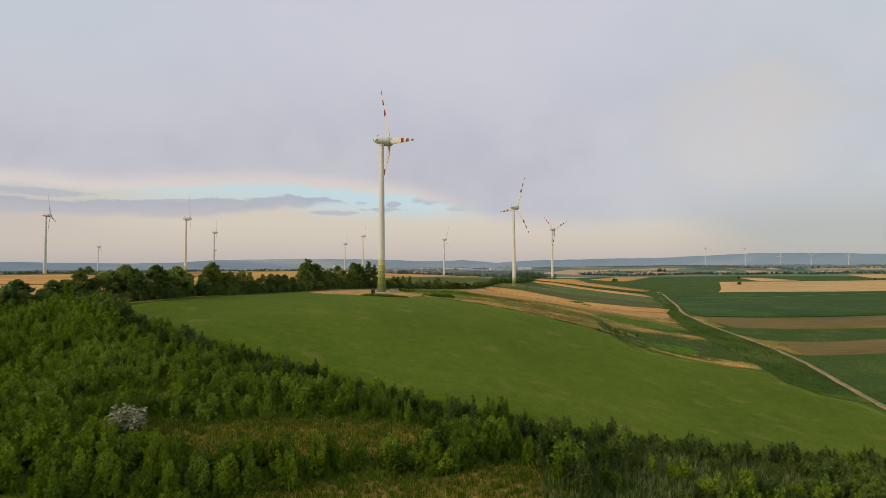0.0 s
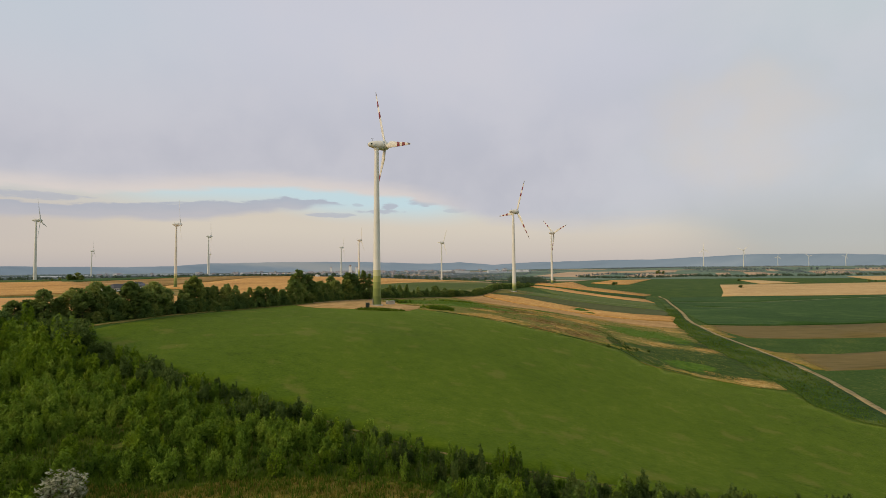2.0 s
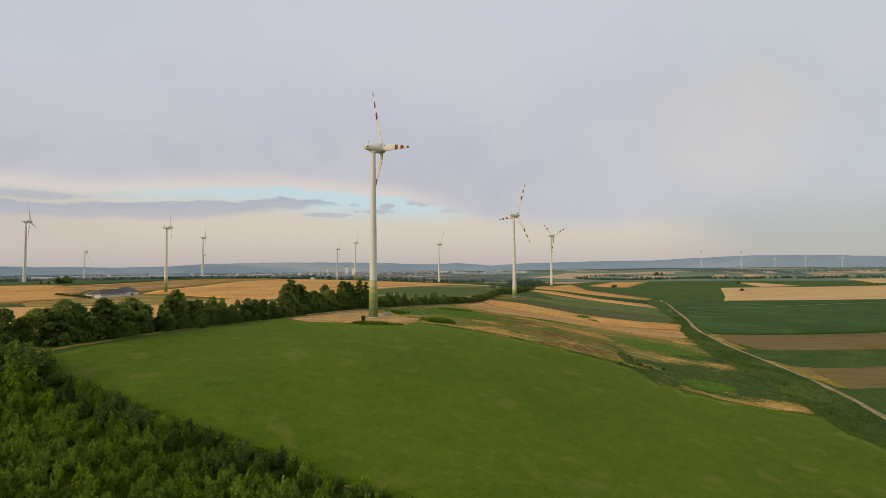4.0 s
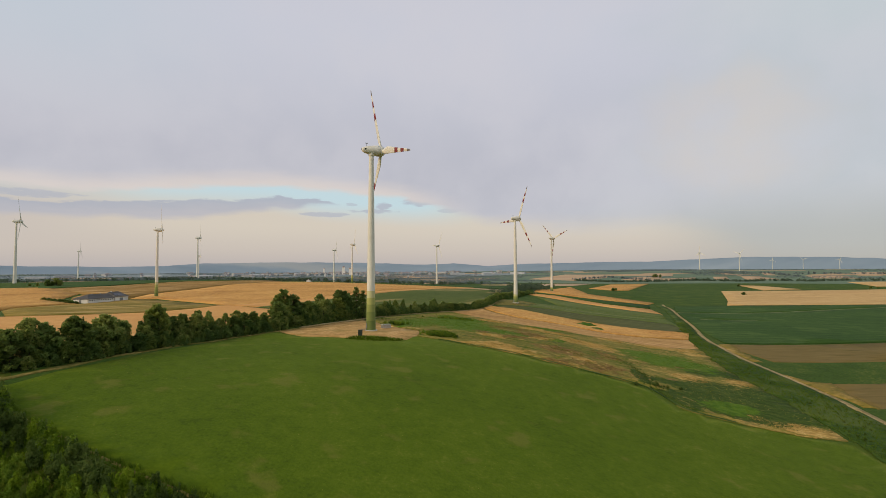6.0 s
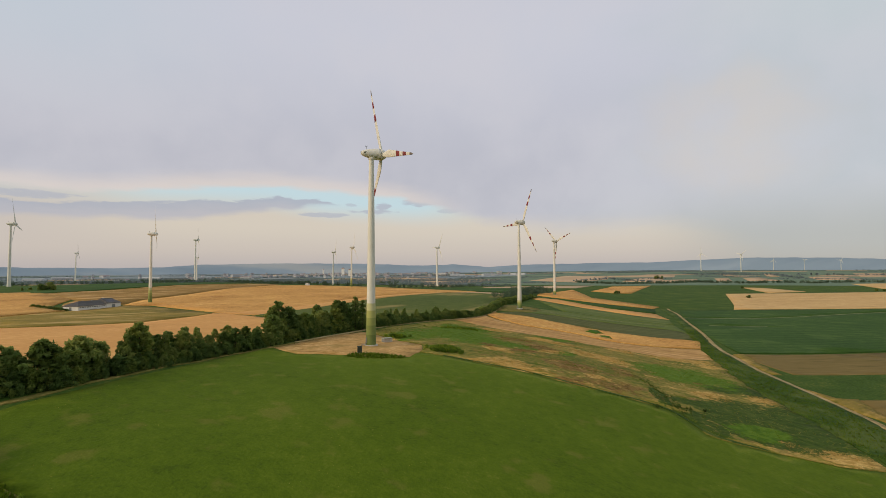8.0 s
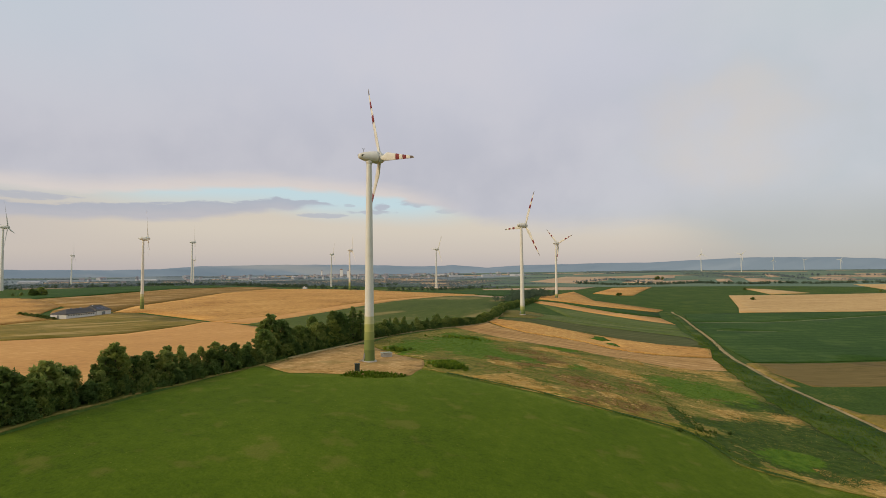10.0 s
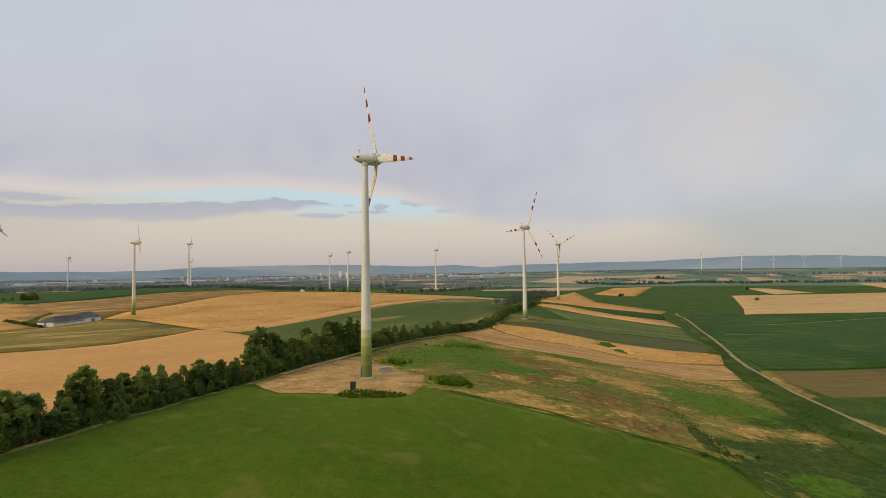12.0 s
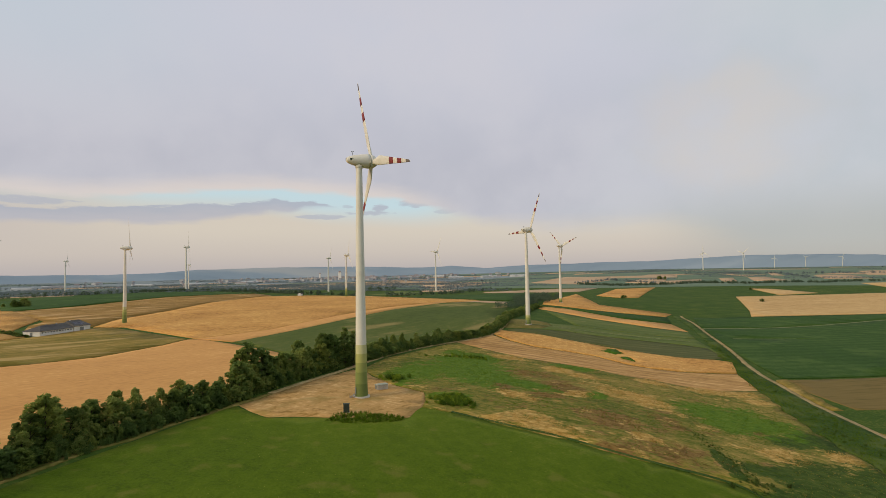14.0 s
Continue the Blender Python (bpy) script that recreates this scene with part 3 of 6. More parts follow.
DISTANCE = [(-264, 301, 2.6), (-284, 224, 0), (-277, 262, 0.5), (-160, 100, 1), (-200, -60, 6), (-667, 1256, 6), (-1464, 1909, -6), (-246, 1146, 0),
            (-355, 760, 11.5), (-300, 745, 11.6), (-230, 690, 11.3), (-180, 688, 9.8), (-128, 645, 8.2), (-400, 640, 10.8), (-490, 965, 10.5), (-150, 900, 2), (31, 1195, -6), (-824, 801, 6.5), (1331, 2286, 31), (1556, 2331, 28), (0, 2200, -5), (600, 1500, -12), (-2500, 3800, 25),
            (0, 4600, 30), (3400, 3000, 35), (1500, 900, -5), (3500, -500, 0), (-3500, -500, 0), (0, -3500, -40)]
RISES = np.array(HILL + SLOPE + VALLEY + DISTANCE, float)


def swell(d2):
    return -np.sqrt(d2 + 400.0)


def level_terrain():
    """Weights of smooth swells that carry the land through the rises and hollows."""
    xy, n = RISES[:, :2], len(RISES)
    a = np.zeros((n + 3, n + 3))
    a[:n, :n] = swell(((xy[:, None] - xy[None]) ** 2).sum(-1)) + 8.0 * np.eye(n)
    q = np.c_[np.ones(n), xy / 1000]
    a[:n, n:], a[n:, :n] = q, q.T
    return np.linalg.solve(a, np.r_[RISES[:, 2], 0, 0, 0])


SWELLS = level_terrain()


def height(x, y):
    x, y = np.asarray(x, float), np.asarray(y, float)
    out = SWELLS[-3] + (SWELLS[-2] * x + SWELLS[-1] * y) / 1000
    for (a, b, _), w in zip(RISES, SWELLS):
        out = out + w * swell((x - a) ** 2 + (y - b) ** 2)
    return out


def hz(x, y):
    return float(height(x, y))


# ---- ground and fields ----
def strip(line, width):
    """Outline of a lane of the given width along a line of points."""
    p = [Vector(q) for q in line]
    left, right = [], []
    for i, q in enumerate(p):
        d = (p[min(i + 1, len(p) - 1)] - p[max(i - 1, 0)]).normalized()
        side = Vector((-d.y, d.x)) * width / 2
        left.append(tuple(q + side))
        right.append(tuple(q - side))
    return left + right[::-1]


def rounded(line, times=2):
    """The line with its corners cut, its ends kept."""
    for _ in range(times):
        out = [line[0]]
        for a, b in zip(line, line[1:]):
            out += [(a[0] * 0.75 + b[0] * 0.25, a[1] * 0.75 + b[1] * 0.25), (a[0] * 0.25 + b[0] * 0.75, a[1] * 0.25 + b[1] * 0.75)]
        line = out + [line[-1]]
    return line


def ragged(outline, amp, step=3.0, seed=0.0):
    """The outline with an uneven, overgrown edge."""
    out = []
    for a, b in zip(outline, list(outline[1:]) + [outline[0]]):
        n = max(1, int(math.dist(a, b) / step))
        for k in range(n):
            x, y = a[0] + (b[0] - a[0]) * k / n, a[1] + (b[1] - a[1]) * k / n
            out.append((x + amp * (noise.noise((x * 0.09, y * 0.09, seed)) + 0.4 * noise.noise((x * 0.24, y * 0.24, seed + 4))),
                        y + amp * (noise.noise((x * 0.09, y * 0.09, seed + 9)) + 0.4 * noise.noise((x * 0.24, y * 0.24, seed + 13)))))
    return out


ROAD = [(379, 545), (372, 525), (340, 430), (306, 338), (266, 222), (250, 182), (235, 140), (228, 110), (220, 76), (217.5, 50), (215.5, 22), (213, 0), (209, -25), (201, -58), (193, -82), (184, -115),
        (172, -175), (160, -260)]
FARM_TRACK = [(-88, -136), (-76, -108), (-66, -79), (-56, -49), (-45, -23.5), (-34, 2), (-17, 46), (-2, 102), (23, 154), (54, 194), (77, 232), (92, 280)]
MEADOW_EDGE = [(-76, -125), (-39, -147), (-10, -158), (12, -168), (33, -177), (60, -183), (100, -177), (133, -169), (170, -163)]
FIELDS = [  # name, label, material, height, outline
    ("meadow", "evenly mown bright green grass meadow on the hillside", "meadow", 0.15,
     [(-71, -106), (-62, -79), (-52.5, -49), (-45, -27), (-42, -13), (-34, -21), (-26, -28), (-11, -27), (14, -27), (22, -11), (32, -16), (41, -21.5), (50, -27), (58, -30.5), (66, -32.5), (75, -37), (84, -39.5), (97, -42), (106, -44), (113, -45), (115.5, -55), (117, -65),
      (125, -67), (135, -68), (155, -72), (174, -73), (178, -92), (184, -104)] + MEADOW_EDGE[::-1]),
    ("scrubland", "shaded undergrowth floor below young trees", "scrub", 0.05,
     MEADOW_EDGE + [(170, -300), (-60, -300), (-200, -240), (-180, -90), (-108, -80), (-78, -112)]),
    ("dry_clearing", "dry yellow grass clearing among shrubs", "dry", 0.12, ragged([(-22, -196), (-12, -196), (-1, -193), (10, -190), (25, -189), (34, -190), (28, -202), (13, -206), (0, -207), (-10, -204), (-22, -201)], 3)),
    ("dry_clearing", "patch of pale dry grass beside shrubs", "dry", 0.12, ragged([(2, -220), (12, -215), (20, -212), (27, -209), (37, -204), (44, -202), (51, -203), (57, -212), (57, -232), (14, -232)], 3)),
    ("weed_field", "fallow slope of straw-coloured grass and green weeds", "weeds", 0.3,
     [(23, -2), (22, 10), (8, 23), (-8, 54), (0, 92), (26, 146), (42, 176), (54, 160), (67, 145), (82, 130), (96, 124), (120, 114), (132, 103), (148, 99), (159, 90), (176, 86), (206, 95), (203, 87), (195, 59), (183, 22), (180, 0), (176, -40),
      (170, -72), (155, -72), (135, -68), (125, -67),
      (117, -65), (115.5, -55), (113, -45), (106, -44), (97, -42), (84, -39.5), (75, -37), (66, -32.5), (58, -30.5), (50, -27), (41, -21.5), (32, -16), (22, -11)]),
    ("verge", "dark overgrown grass verge beside the dirt road", "verge", 0.4,
     ragged([(381, 545), (365, 540), (294, 332), (235, 180), (207, 106), (203, 87), (195, 59), (183, 22), (180, 0), (176, -40), (172, -75), (166, -92), (172, -104), (184, -112), (200, -57), (208, -25), (212, 0), (215, 24),
      (219, 76), (227, 110), (234, 140), (249, 182), (265, 222), (305, 338), (339, 430)], 3)),
    ("stubble_field", "brown cut stubble strip on the slope", "oat", 0.15,
     [(66, 236), (74, 220), (83, 203), (101, 186), (122, 183), (141, 175), (152, 151), (166, 141), (182, 137), (201, 138), (220, 140), (206, 95), (176, 86), (159, 90), (148, 99), (132, 103), (120, 114), (96, 124),
      (82, 130), (67, 145), (54, 160), (42, 176), (56, 198)]),
    ("wheat_field", "narrow band of ripe golden wheat on the slope", "gold", 0.7,
     [(69, 248), (89, 243), (112, 242), (134, 235), (156, 230), (176, 220), (193, 207), (209, 195), (232, 188), (240, 180), (221, 142), (201, 140), (182, 139), (166, 143), (153, 153), (142, 177), (122, 185), (101, 188),
      (84, 205), (76, 221), (68, 238)]),
    ("weed_patch", "green weed patch growing in the wheat", "lush", 0.9, ragged([(154, 205), (164, 219), (171, 222), (171, 207), (163, 197)], 5, 1.2)),
    ("weed_patch", "small green weed patch growing in the wheat", "lush", 0.9, ragged([(160, 176), (165, 188), (167, 182), (164, 166), (161, 168)], 3, 1.2)),
    ("crop_field", "dark green low crop field with pale tramlines", "beet", 0.4,
     [(100, 250), (112, 300), (160, 318), (212, 304), (268, 288), (247, 196), (193, 212), (161, 238), (104, 246)]),
    ("soil_field", "dark tilled strip beside the golden wheat", "tilled", 0.2,
     [(84, 246), (112, 245), (134, 238), (156, 233), (176, 223), (193, 210), (209, 198), (233, 191), (246, 200), (254, 240), (238, 253), (194, 267), (144, 271), (112, 263), (97, 258)]),
    ("crop_field", "olive green crop strip between straw bands", "beet", 0.4, [(165, 320), (166, 350), (166, 480), (212, 405), (259, 365), (289, 344), (270, 290), (212, 306)]),
    ("straw_strip", "pale straw strip between green crops", "stubble", 0.2,
     [(157, 500), (164, 528), (205, 515), (254, 440), (303, 412), (291, 346), (259, 369), (212, 411)]),
    ("crop_field", "green crop field on the shallow rise", "crop", 0.4, [(166, 530), (185, 548), (245, 517), (283, 512), (346, 516), (305, 414), (256, 442), (207, 518)]),
    ("wheat_field", "golden wheat field beside a wind turbine", "gold", 0.7,
     [(182, 552), (195, 600), (285, 827), (349, 978), (284, 616), (347, 575), (371, 557), (346, 520), (283, 518), (245, 522)]),
    ("wheat_field", "golden wheat field with rounded corner", "gold", 0.7, [(371, 903), (542, 1267), (679, 1323), (549, 1069), (435, 838), (398, 830)]),
    ("soil_field", "bare brown harvested field beside the road", "soil", 0.1, [(240, 127), (372, 146), (650, 205), (1100, 300), (1100, 225), (600, 130), (352, 82), (236, 66), (234, 96)]),
    ("soil_field", "bare brown field with pale border", "soil", 0.1, [(225, 16), (259, 20), (312, 35), (900, 190), (900, 100), (272, -12), (218, -28)]),
    ("field_margin", "pale trodden border of the bare field", "pasture", 0.16, ragged([(231, 118), (236, 127), (245, 129), (234, 96), (227, 65), (219, 62), (222, 88)], 2)),
    ("field_margin", "pale straw border of the bare field", "pasture", 0.16, ragged([(218, 32), (224, 19), (234, 19), (227, 0), (219, -26), (213, -26), (215, 0)], 2)),
    ("wheat_field", "large ripe pale-gold wheat field in the valley", "wheat", 0.8, [(640, 851), (687, 856), (953, 854), (1900, 880), (1900, 540), (638, 501), (455, 503), (500, 580)]),
    ("crop_field", "broad dark green crop field in the valley", "crop", 0.5,
     [(385, 520), (455, 500), (638, 498), (1900, 536), (1900, 420), (900, 262), (650, 208), (372, 149), (242, 130), (265, 215), (294, 298), (333, 405)]),
    ("crop_field", "green crop on the plain before the tree row", "crop", 0.4, [(-36, 647), (24, 756), (221, 1035), (300, 1000), (200, 760), (144, 600), (39, 609)]),
    ("crop_field", "pale green crop on the plain", "beet", 0.4, [(-95, 771), (-77, 1179), (-5, 1108), (-23, 728)]),
    ("crop_field", "haze-muted green field on the far plain", "plain_green", 0.4, [(1073, 2011), (1234, 1999), (1191, 1695), (1062, 1689), (924, 1699)]),
    ("stubble_field", "large bare harvested stubble field behind the hedge", "stubble", 0.15,
     [(-330, -60), (-208, 43), (-176, 71), (-159, 97), (-148, 146), (-146, 174), (-138, 175), (-105, 148), (-64, 109), (-32, 64), (-50, 4), (-62, -34), (-74, -74), (-90, -104),
      (-150, -90)]),
    ("pasture", "patchy green and straw pasture beside the barn", "pasture", 0.2,
     [(-283, 140), (-288, 191), (-281, 217), (-274, 268), (-256, 270), (-147, 176), (-149, 148), (-160, 98), (-178, 71), (-209, 44), (-262, 105)]),
    ("wheat_field", "ripe golden wheat field behind the barn", "gold", 0.8,
     [(-505, 453), (-483, 441), (-364, 328), (-343, 281), (-328, 250), (-288, 218), (-288, 191), (-284, 140), (-263, 103), (-340, -50), (-600, -60), (-760, 300)]),
    ("fallow_field", "brown weedy fallow with pale streaks", "fallow", 0.2,
     [(-352, 318), (-340, 284), (-322, 256), (-300, 272), (-279, 275), (-287, 325), (-278, 406), (-278, 525), (-248, 633), (-240, 661), (-312, 786), (-421, 690), (-438, 505), (-474, 432)]),
    ("wheat_field", "large golden cut wheat field beyond the hedge", "gold", 0.3,
     [(-276, 274), (-245, 268), (-139, 175), (-107, 156), (-89, 206), (-55, 308), (-19, 413), (43, 537), (96, 584), (90, 613), (-101, 683), (-172, 672), (-247, 637), (-278, 526), (-277, 406), (-286, 325)]),
    ("straw_strip", "smooth pale strip along the wheat field", "stubble", 0.35, [(-139, 175), (-107, 156), (-89, 206), (-55, 308), (-19, 413), (43, 537), (30, 541), (-36, 424), (-74, 326), (-105, 226)]),
    ("crop_field", "dark green crop field between hedge and wheat", "oldcrop", 0.5,
     [(-106, 156), (-88, 206), (-54, 307), (-18, 412), (45, 536), (87, 557), (130, 538), (108, 400), (80, 272), (44, 204), (8, 148), (-24, 70), (-61, 108)]),
    ("crop_field", "green crop strip along the far tree line", "crop", 0.5,
     [(-491, 436), (-473, 434), (-440, 505), (-423, 693), (-313, 792), (-305, 866), (-657, 1156), (-751, 972), (-706, 694)]),
    ("field_margin", "thin strip of dry grass between shrubs and meadow", "margin", 0.18, ragged(strip(rounded([(p[0], p[1] + 0.8) for p in MEADOW_EDGE]), 0.7), 0.7)),
    ("field_margin", "dark strip of tall grass between meadow and fallow", "verge", 0.35,
     ragged(strip(rounded([(32, -15.2), (50, -26.2), (66, -31.7), (84, -38.7), (106, -43.2), (113.5, -45.5), (116.5, -55), (119, -64.5), (135, -67.2)]), 1.5), 0.9, 2)),
    ("gravel_pad", "packed gravel hardstanding round the turbine base", "gravel", 0.06,
     ragged([(-41, -12), (-38, -4), (-32, 4), (-24, 27), (-17, 42), (-12, 54), (-7, 52), (-1, 38), (8, 23), (22, 10), (23, -2), (22, -11), (18, -24), (13, -26.5), (-11, -26), (-26, -27), (-34, -20)], 0.8)),
    ("gravel_pad", "weedy gravel hardstanding round a turbine", "margin", 0.06, [(80, 258), (97, 296), (104, 330), (124, 336), (138, 322), (136, 292), (122, 268), (104, 262)]),
    ("field_margin", "strip of dry trampled grass along the hedge", "margin", 0.17, ragged(strip(rounded(FARM_TRACK[:6]), 2.6), 1.6)),
    ("track", "earth track with worn ruts along the hedge", "track", 0.36, ragged(strip(rounded(FARM_TRACK[5:]), 2.6), 0.4)),
    ("road", "pale dirt road with grassy middle", "track", 0.1, ragged(strip(rounded(ROAD), 3.6), 0.5)),
    ("track", "pale grass track across the green crop", "tramline", 0.55, strip(rounded([(322, 378), (429, 390), (516, 415), (581, 436), (760, 480)]), 4)),
    ("track", "pale tramline in the low crop", "tramline", 0.55, strip(rounded([(110, 283), (127, 288), (201, 287), (256, 273)]), 1.8)),
    ("track", "straw tramline in the green crop", "tramline", 0.55, strip([(311, 299), (373, 301)], 2.5)),
]


def grid(x0, x1, y0, y1, step, holes=()):
    out = []
    for i, x in enumerate(np.arange(x0, x1 + 0.1, step)):
        for y in np.arange(y0, y1 + 0.1, step):
            y += step / 2 if i % 2 else 0
            if all(not (a < x < b and c < y < d) for a, b, c, d in holes):
                out.append((float(x), float(y)))
    return out


def inside(p, outline):
    """Which of the points lie inside the outline."""
    x, y, hit = p[:, 0], p[:, 1], np.zeros(len(p), bool)
    for (a, b), (c, d) in zip(outline, list(outline[1:]) + [outline[0]]):
        if b != d:
            hit ^= ((b > y) != (d > y)) & (x < (c - a) * (y - b) / (d - b) + a)
    return hit


STRAW_FAR = [[(405, 1862), (677, 2336), (820, 2127), (723, 1844), (546, 1660)], [(212, 1183), (394, 1351), (527, 1381), (395, 1121), (279, 1071)],
             [(835, 2139), (1083, 2055), (1025, 1933), (836, 1992)], [(712, 1659), (852, 1854), (953, 1842), (790, 1520)], [(1076, 1697), (1126, 1691), (1021, 1484), (976, 1490)],
             [(1425, 1948), (1435, 1910), (1320, 1691), (1299, 1734)], [(1169, 1672), (1234, 1677), (1159, 1429), (1064, 1463)], [(1394, 1646), (1496, 1603), (1371, 1369), (1276, 1439)],
             [(1768, 1898), (1949, 1931), (1580, 1524), (1530, 1572)], [(861, 1679), (1005, 1682), (942, 1562), (778, 1493)], [(148, 1121), (268, 1200), (245, 1066), (148, 1022)]]
STRAW_FAR += [[(-28, 1785), (30, 2236), (324, 2105), (72, 1483), (11, 1449)], [(-11, 1150), (1, 1334), (115, 1383), (71, 1117)], [(-503, 1417), (-534, 2057), (-382, 2117), (-412, 1306)],
              [(-91, 691), (-37, 644), (54, 605), (137, 579), (129, 537), (52, 546), (-4, 584), (-86, 651)], [(-1873, 2254), (-1712, 2445), (-1614, 2284), (-1741, 2105)],
              [(-890, 912), (-950, 1016), (-809, 1023), (-751, 938), (-874, 921)], [(-1365, 2432), (-1295, 2560), (-1067, 2087), (-1176, 2106)], [(-1741, 2405), (-1565, 2452), (-1463, 2283), (-1633, 2246)]]


def far_fields():
    """Long fields of the far plain, lying across the view."""
    r, out = np.random.default_rng(40), []
    # far fields take the materials that carry haze in their colour
    kinds = [("straw_field", "pale straw-coloured field on the far plain", "hazed"), ("wheat_field", "hazed ripe wheat field on the far plain", "hazed"),
             ("crop_field", "haze-muted green crop field on the far plain", "plain_green")]
    for k in range(70):
        a, d = (radians(r.uniform(-44, 44)), r.uniform(2150, 3900)) if k < 40 else (radians(r.uniform(-44, 2)), r.uniform(1500, 3000))
        x, y, turn = 27 + d * math.sin(a), -200 + d * math.cos(a), -a + r.uniform(-0.35, 0.35)
        w, h, lean = r.uniform(90, 330), r.uniform(35, 110) * d / 2600, r.uniform(-60, 60)
        c, s = math.cos(turn), math.sin(turn)
        name, label, mat = kinds[int(r.choice([0, 1, 2], p=[0.36, 0.14, 0.5]))]
        out.append((name, label, mat, 0.3, [(x + c * u - s * v, y + s * u + c * v) for u, v in ((-w, -h), (w, -h * r.uniform(0.5, 1)), (w + lean, h), (-w + lean, h * r.uniform(0.6, 1)))]))
    return out


FIELDS = far_fields() + [("straw_field", "hazed straw-coloured field on the far plain", "hazed", 0.3, o) for o in STRAW_FAR] + FIELDS
FIELDS += [("wheat_field", "ripe wheat field behind a green strip", "wheat", 0.8, [(834, 1118), (868, 1084), (851, 906), (748, 878)]),
           ("straw_field", "pale wheat field on the far rise", "wheat", 0.5, [(1184, 1191), (1290, 1170), (1300, 960), (1074, 964)])]


def build_ground():
    from mathutils.geometry import delaunay_2d_cdt
    near, mid, wide = (-150, 310, -310, 330), (-720, 1200, -420, 1250), (-2000, 2600, -900, 2700)
    pts = grid(*near, 9) + grid(*mid, 32, [near]) + grid(*wide, 90, [mid])
    pts += [(x, y) for x, y in grid(-4800, 4800, -4800, 4800, 240, [wide]) if math.hypot(x - 30, y + 240) < 4600]
    pts += [(30 + 4680 * math.sin(a), -240 + 4680 * math.cos(a)) for a in np.linspace(0, 2 * math.pi, 120, endpoint=False)]
    faces, near_land = [], [(150 + 1450 * math.sin(a), 100 + 1350 * math.cos(a)) for a in np.linspace(0, 2 * math.pi, 60, endpoint=False)]
    for outline in [near_land] + [f[4] for f in FIELDS]:
        ring, outline = [], list(outline)
        if sum(a[0] * b[1] - a[1] * b[0] for a, b in zip(outline, outline[1:] + outline[:1])) < 0:
            outline = outline[::-1]
        for a, b in zip(outline, list(outline[1:]) + [outline[0]]):
            n = max(1, int(math.dist(a, b) / 25))
            ring += [(a[0] + (b[0] - a[0]) * k / n, a[1] + (b[1] - a[1]) * k / n) for k in range(n)]
        faces.append(list(range(len(pts), len(pts) + len(ring))))
        pts += ring
    verts, _, tris, _, _, _ = delaunay_2d_cdt([Vector(p) for p in pts], [], faces, 0, 1e-3, True)
    xy = np.array([tuple(v) for v in verts])
    z = height(xy[:, 0], xy[:, 1])
    co = np.c_[xy, z]
    tri = np.array([t for t in tris if len(t) == 3])
    a, b, c = (xy[tri[:, k]] for k in range(3))
    flip = ((b - a)[:, 0] * (c - a)[:, 1] - (b - a)[:, 1] * (c - a)[:, 0]) < 0
    tri[flip] = tri[flip][:, ::-1]
    mid, own = xy[tri].mean(1), np.full(len(tri), -1)
    for k, outline in enumerate([near_land] + [f[4] for f in FIELDS]):
        own[inside(mid, outline)] = k
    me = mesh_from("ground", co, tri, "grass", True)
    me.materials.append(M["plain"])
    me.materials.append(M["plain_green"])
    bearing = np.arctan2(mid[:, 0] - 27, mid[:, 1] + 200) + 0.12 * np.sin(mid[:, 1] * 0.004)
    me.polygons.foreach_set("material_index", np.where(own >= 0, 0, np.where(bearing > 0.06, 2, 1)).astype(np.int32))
    tagged(new("ground", me), "rolling farmland under rough green grass", "ground", kind="structure")
    for k, (name, label, material, tall, _) in enumerate(FIELDS):
        t = tri[own == k + 1]
        if not len(t):
            continue
        used, inv = np.unique(t, return_inverse=True)
        t = inv.reshape(-1, 3)
        top = co[used] + (0, 0, tall)
        e = np.concatenate([t[:, [0, 1]], t[:, [1, 2]], t[:, [2, 0]]])
        known = set(map(tuple, e.tolist()))
        rim = np.array([p for p in e.tolist() if (p[1], p[0]) not in known])
        n = len(used)
        sides = np.concatenate([np.c_[rim[:, 1], rim[:, 0], rim[:, 0] + n], np.c_[rim[:, 1], rim[:, 0] + n, rim[:, 1] + n]])
        fm = mesh_from(name, np.concatenate([top, co[used] - (0, 0, 0.05)]), np.concatenate([t, sides]), material)
        fm.polygons.foreach_set("use_smooth", np.r_[np.ones(len(t), bool), np.zeros(len(sides), bool)])
        tagged(new(name, fm), label, name.replace("_", " "), kind="structure")


build_ground()


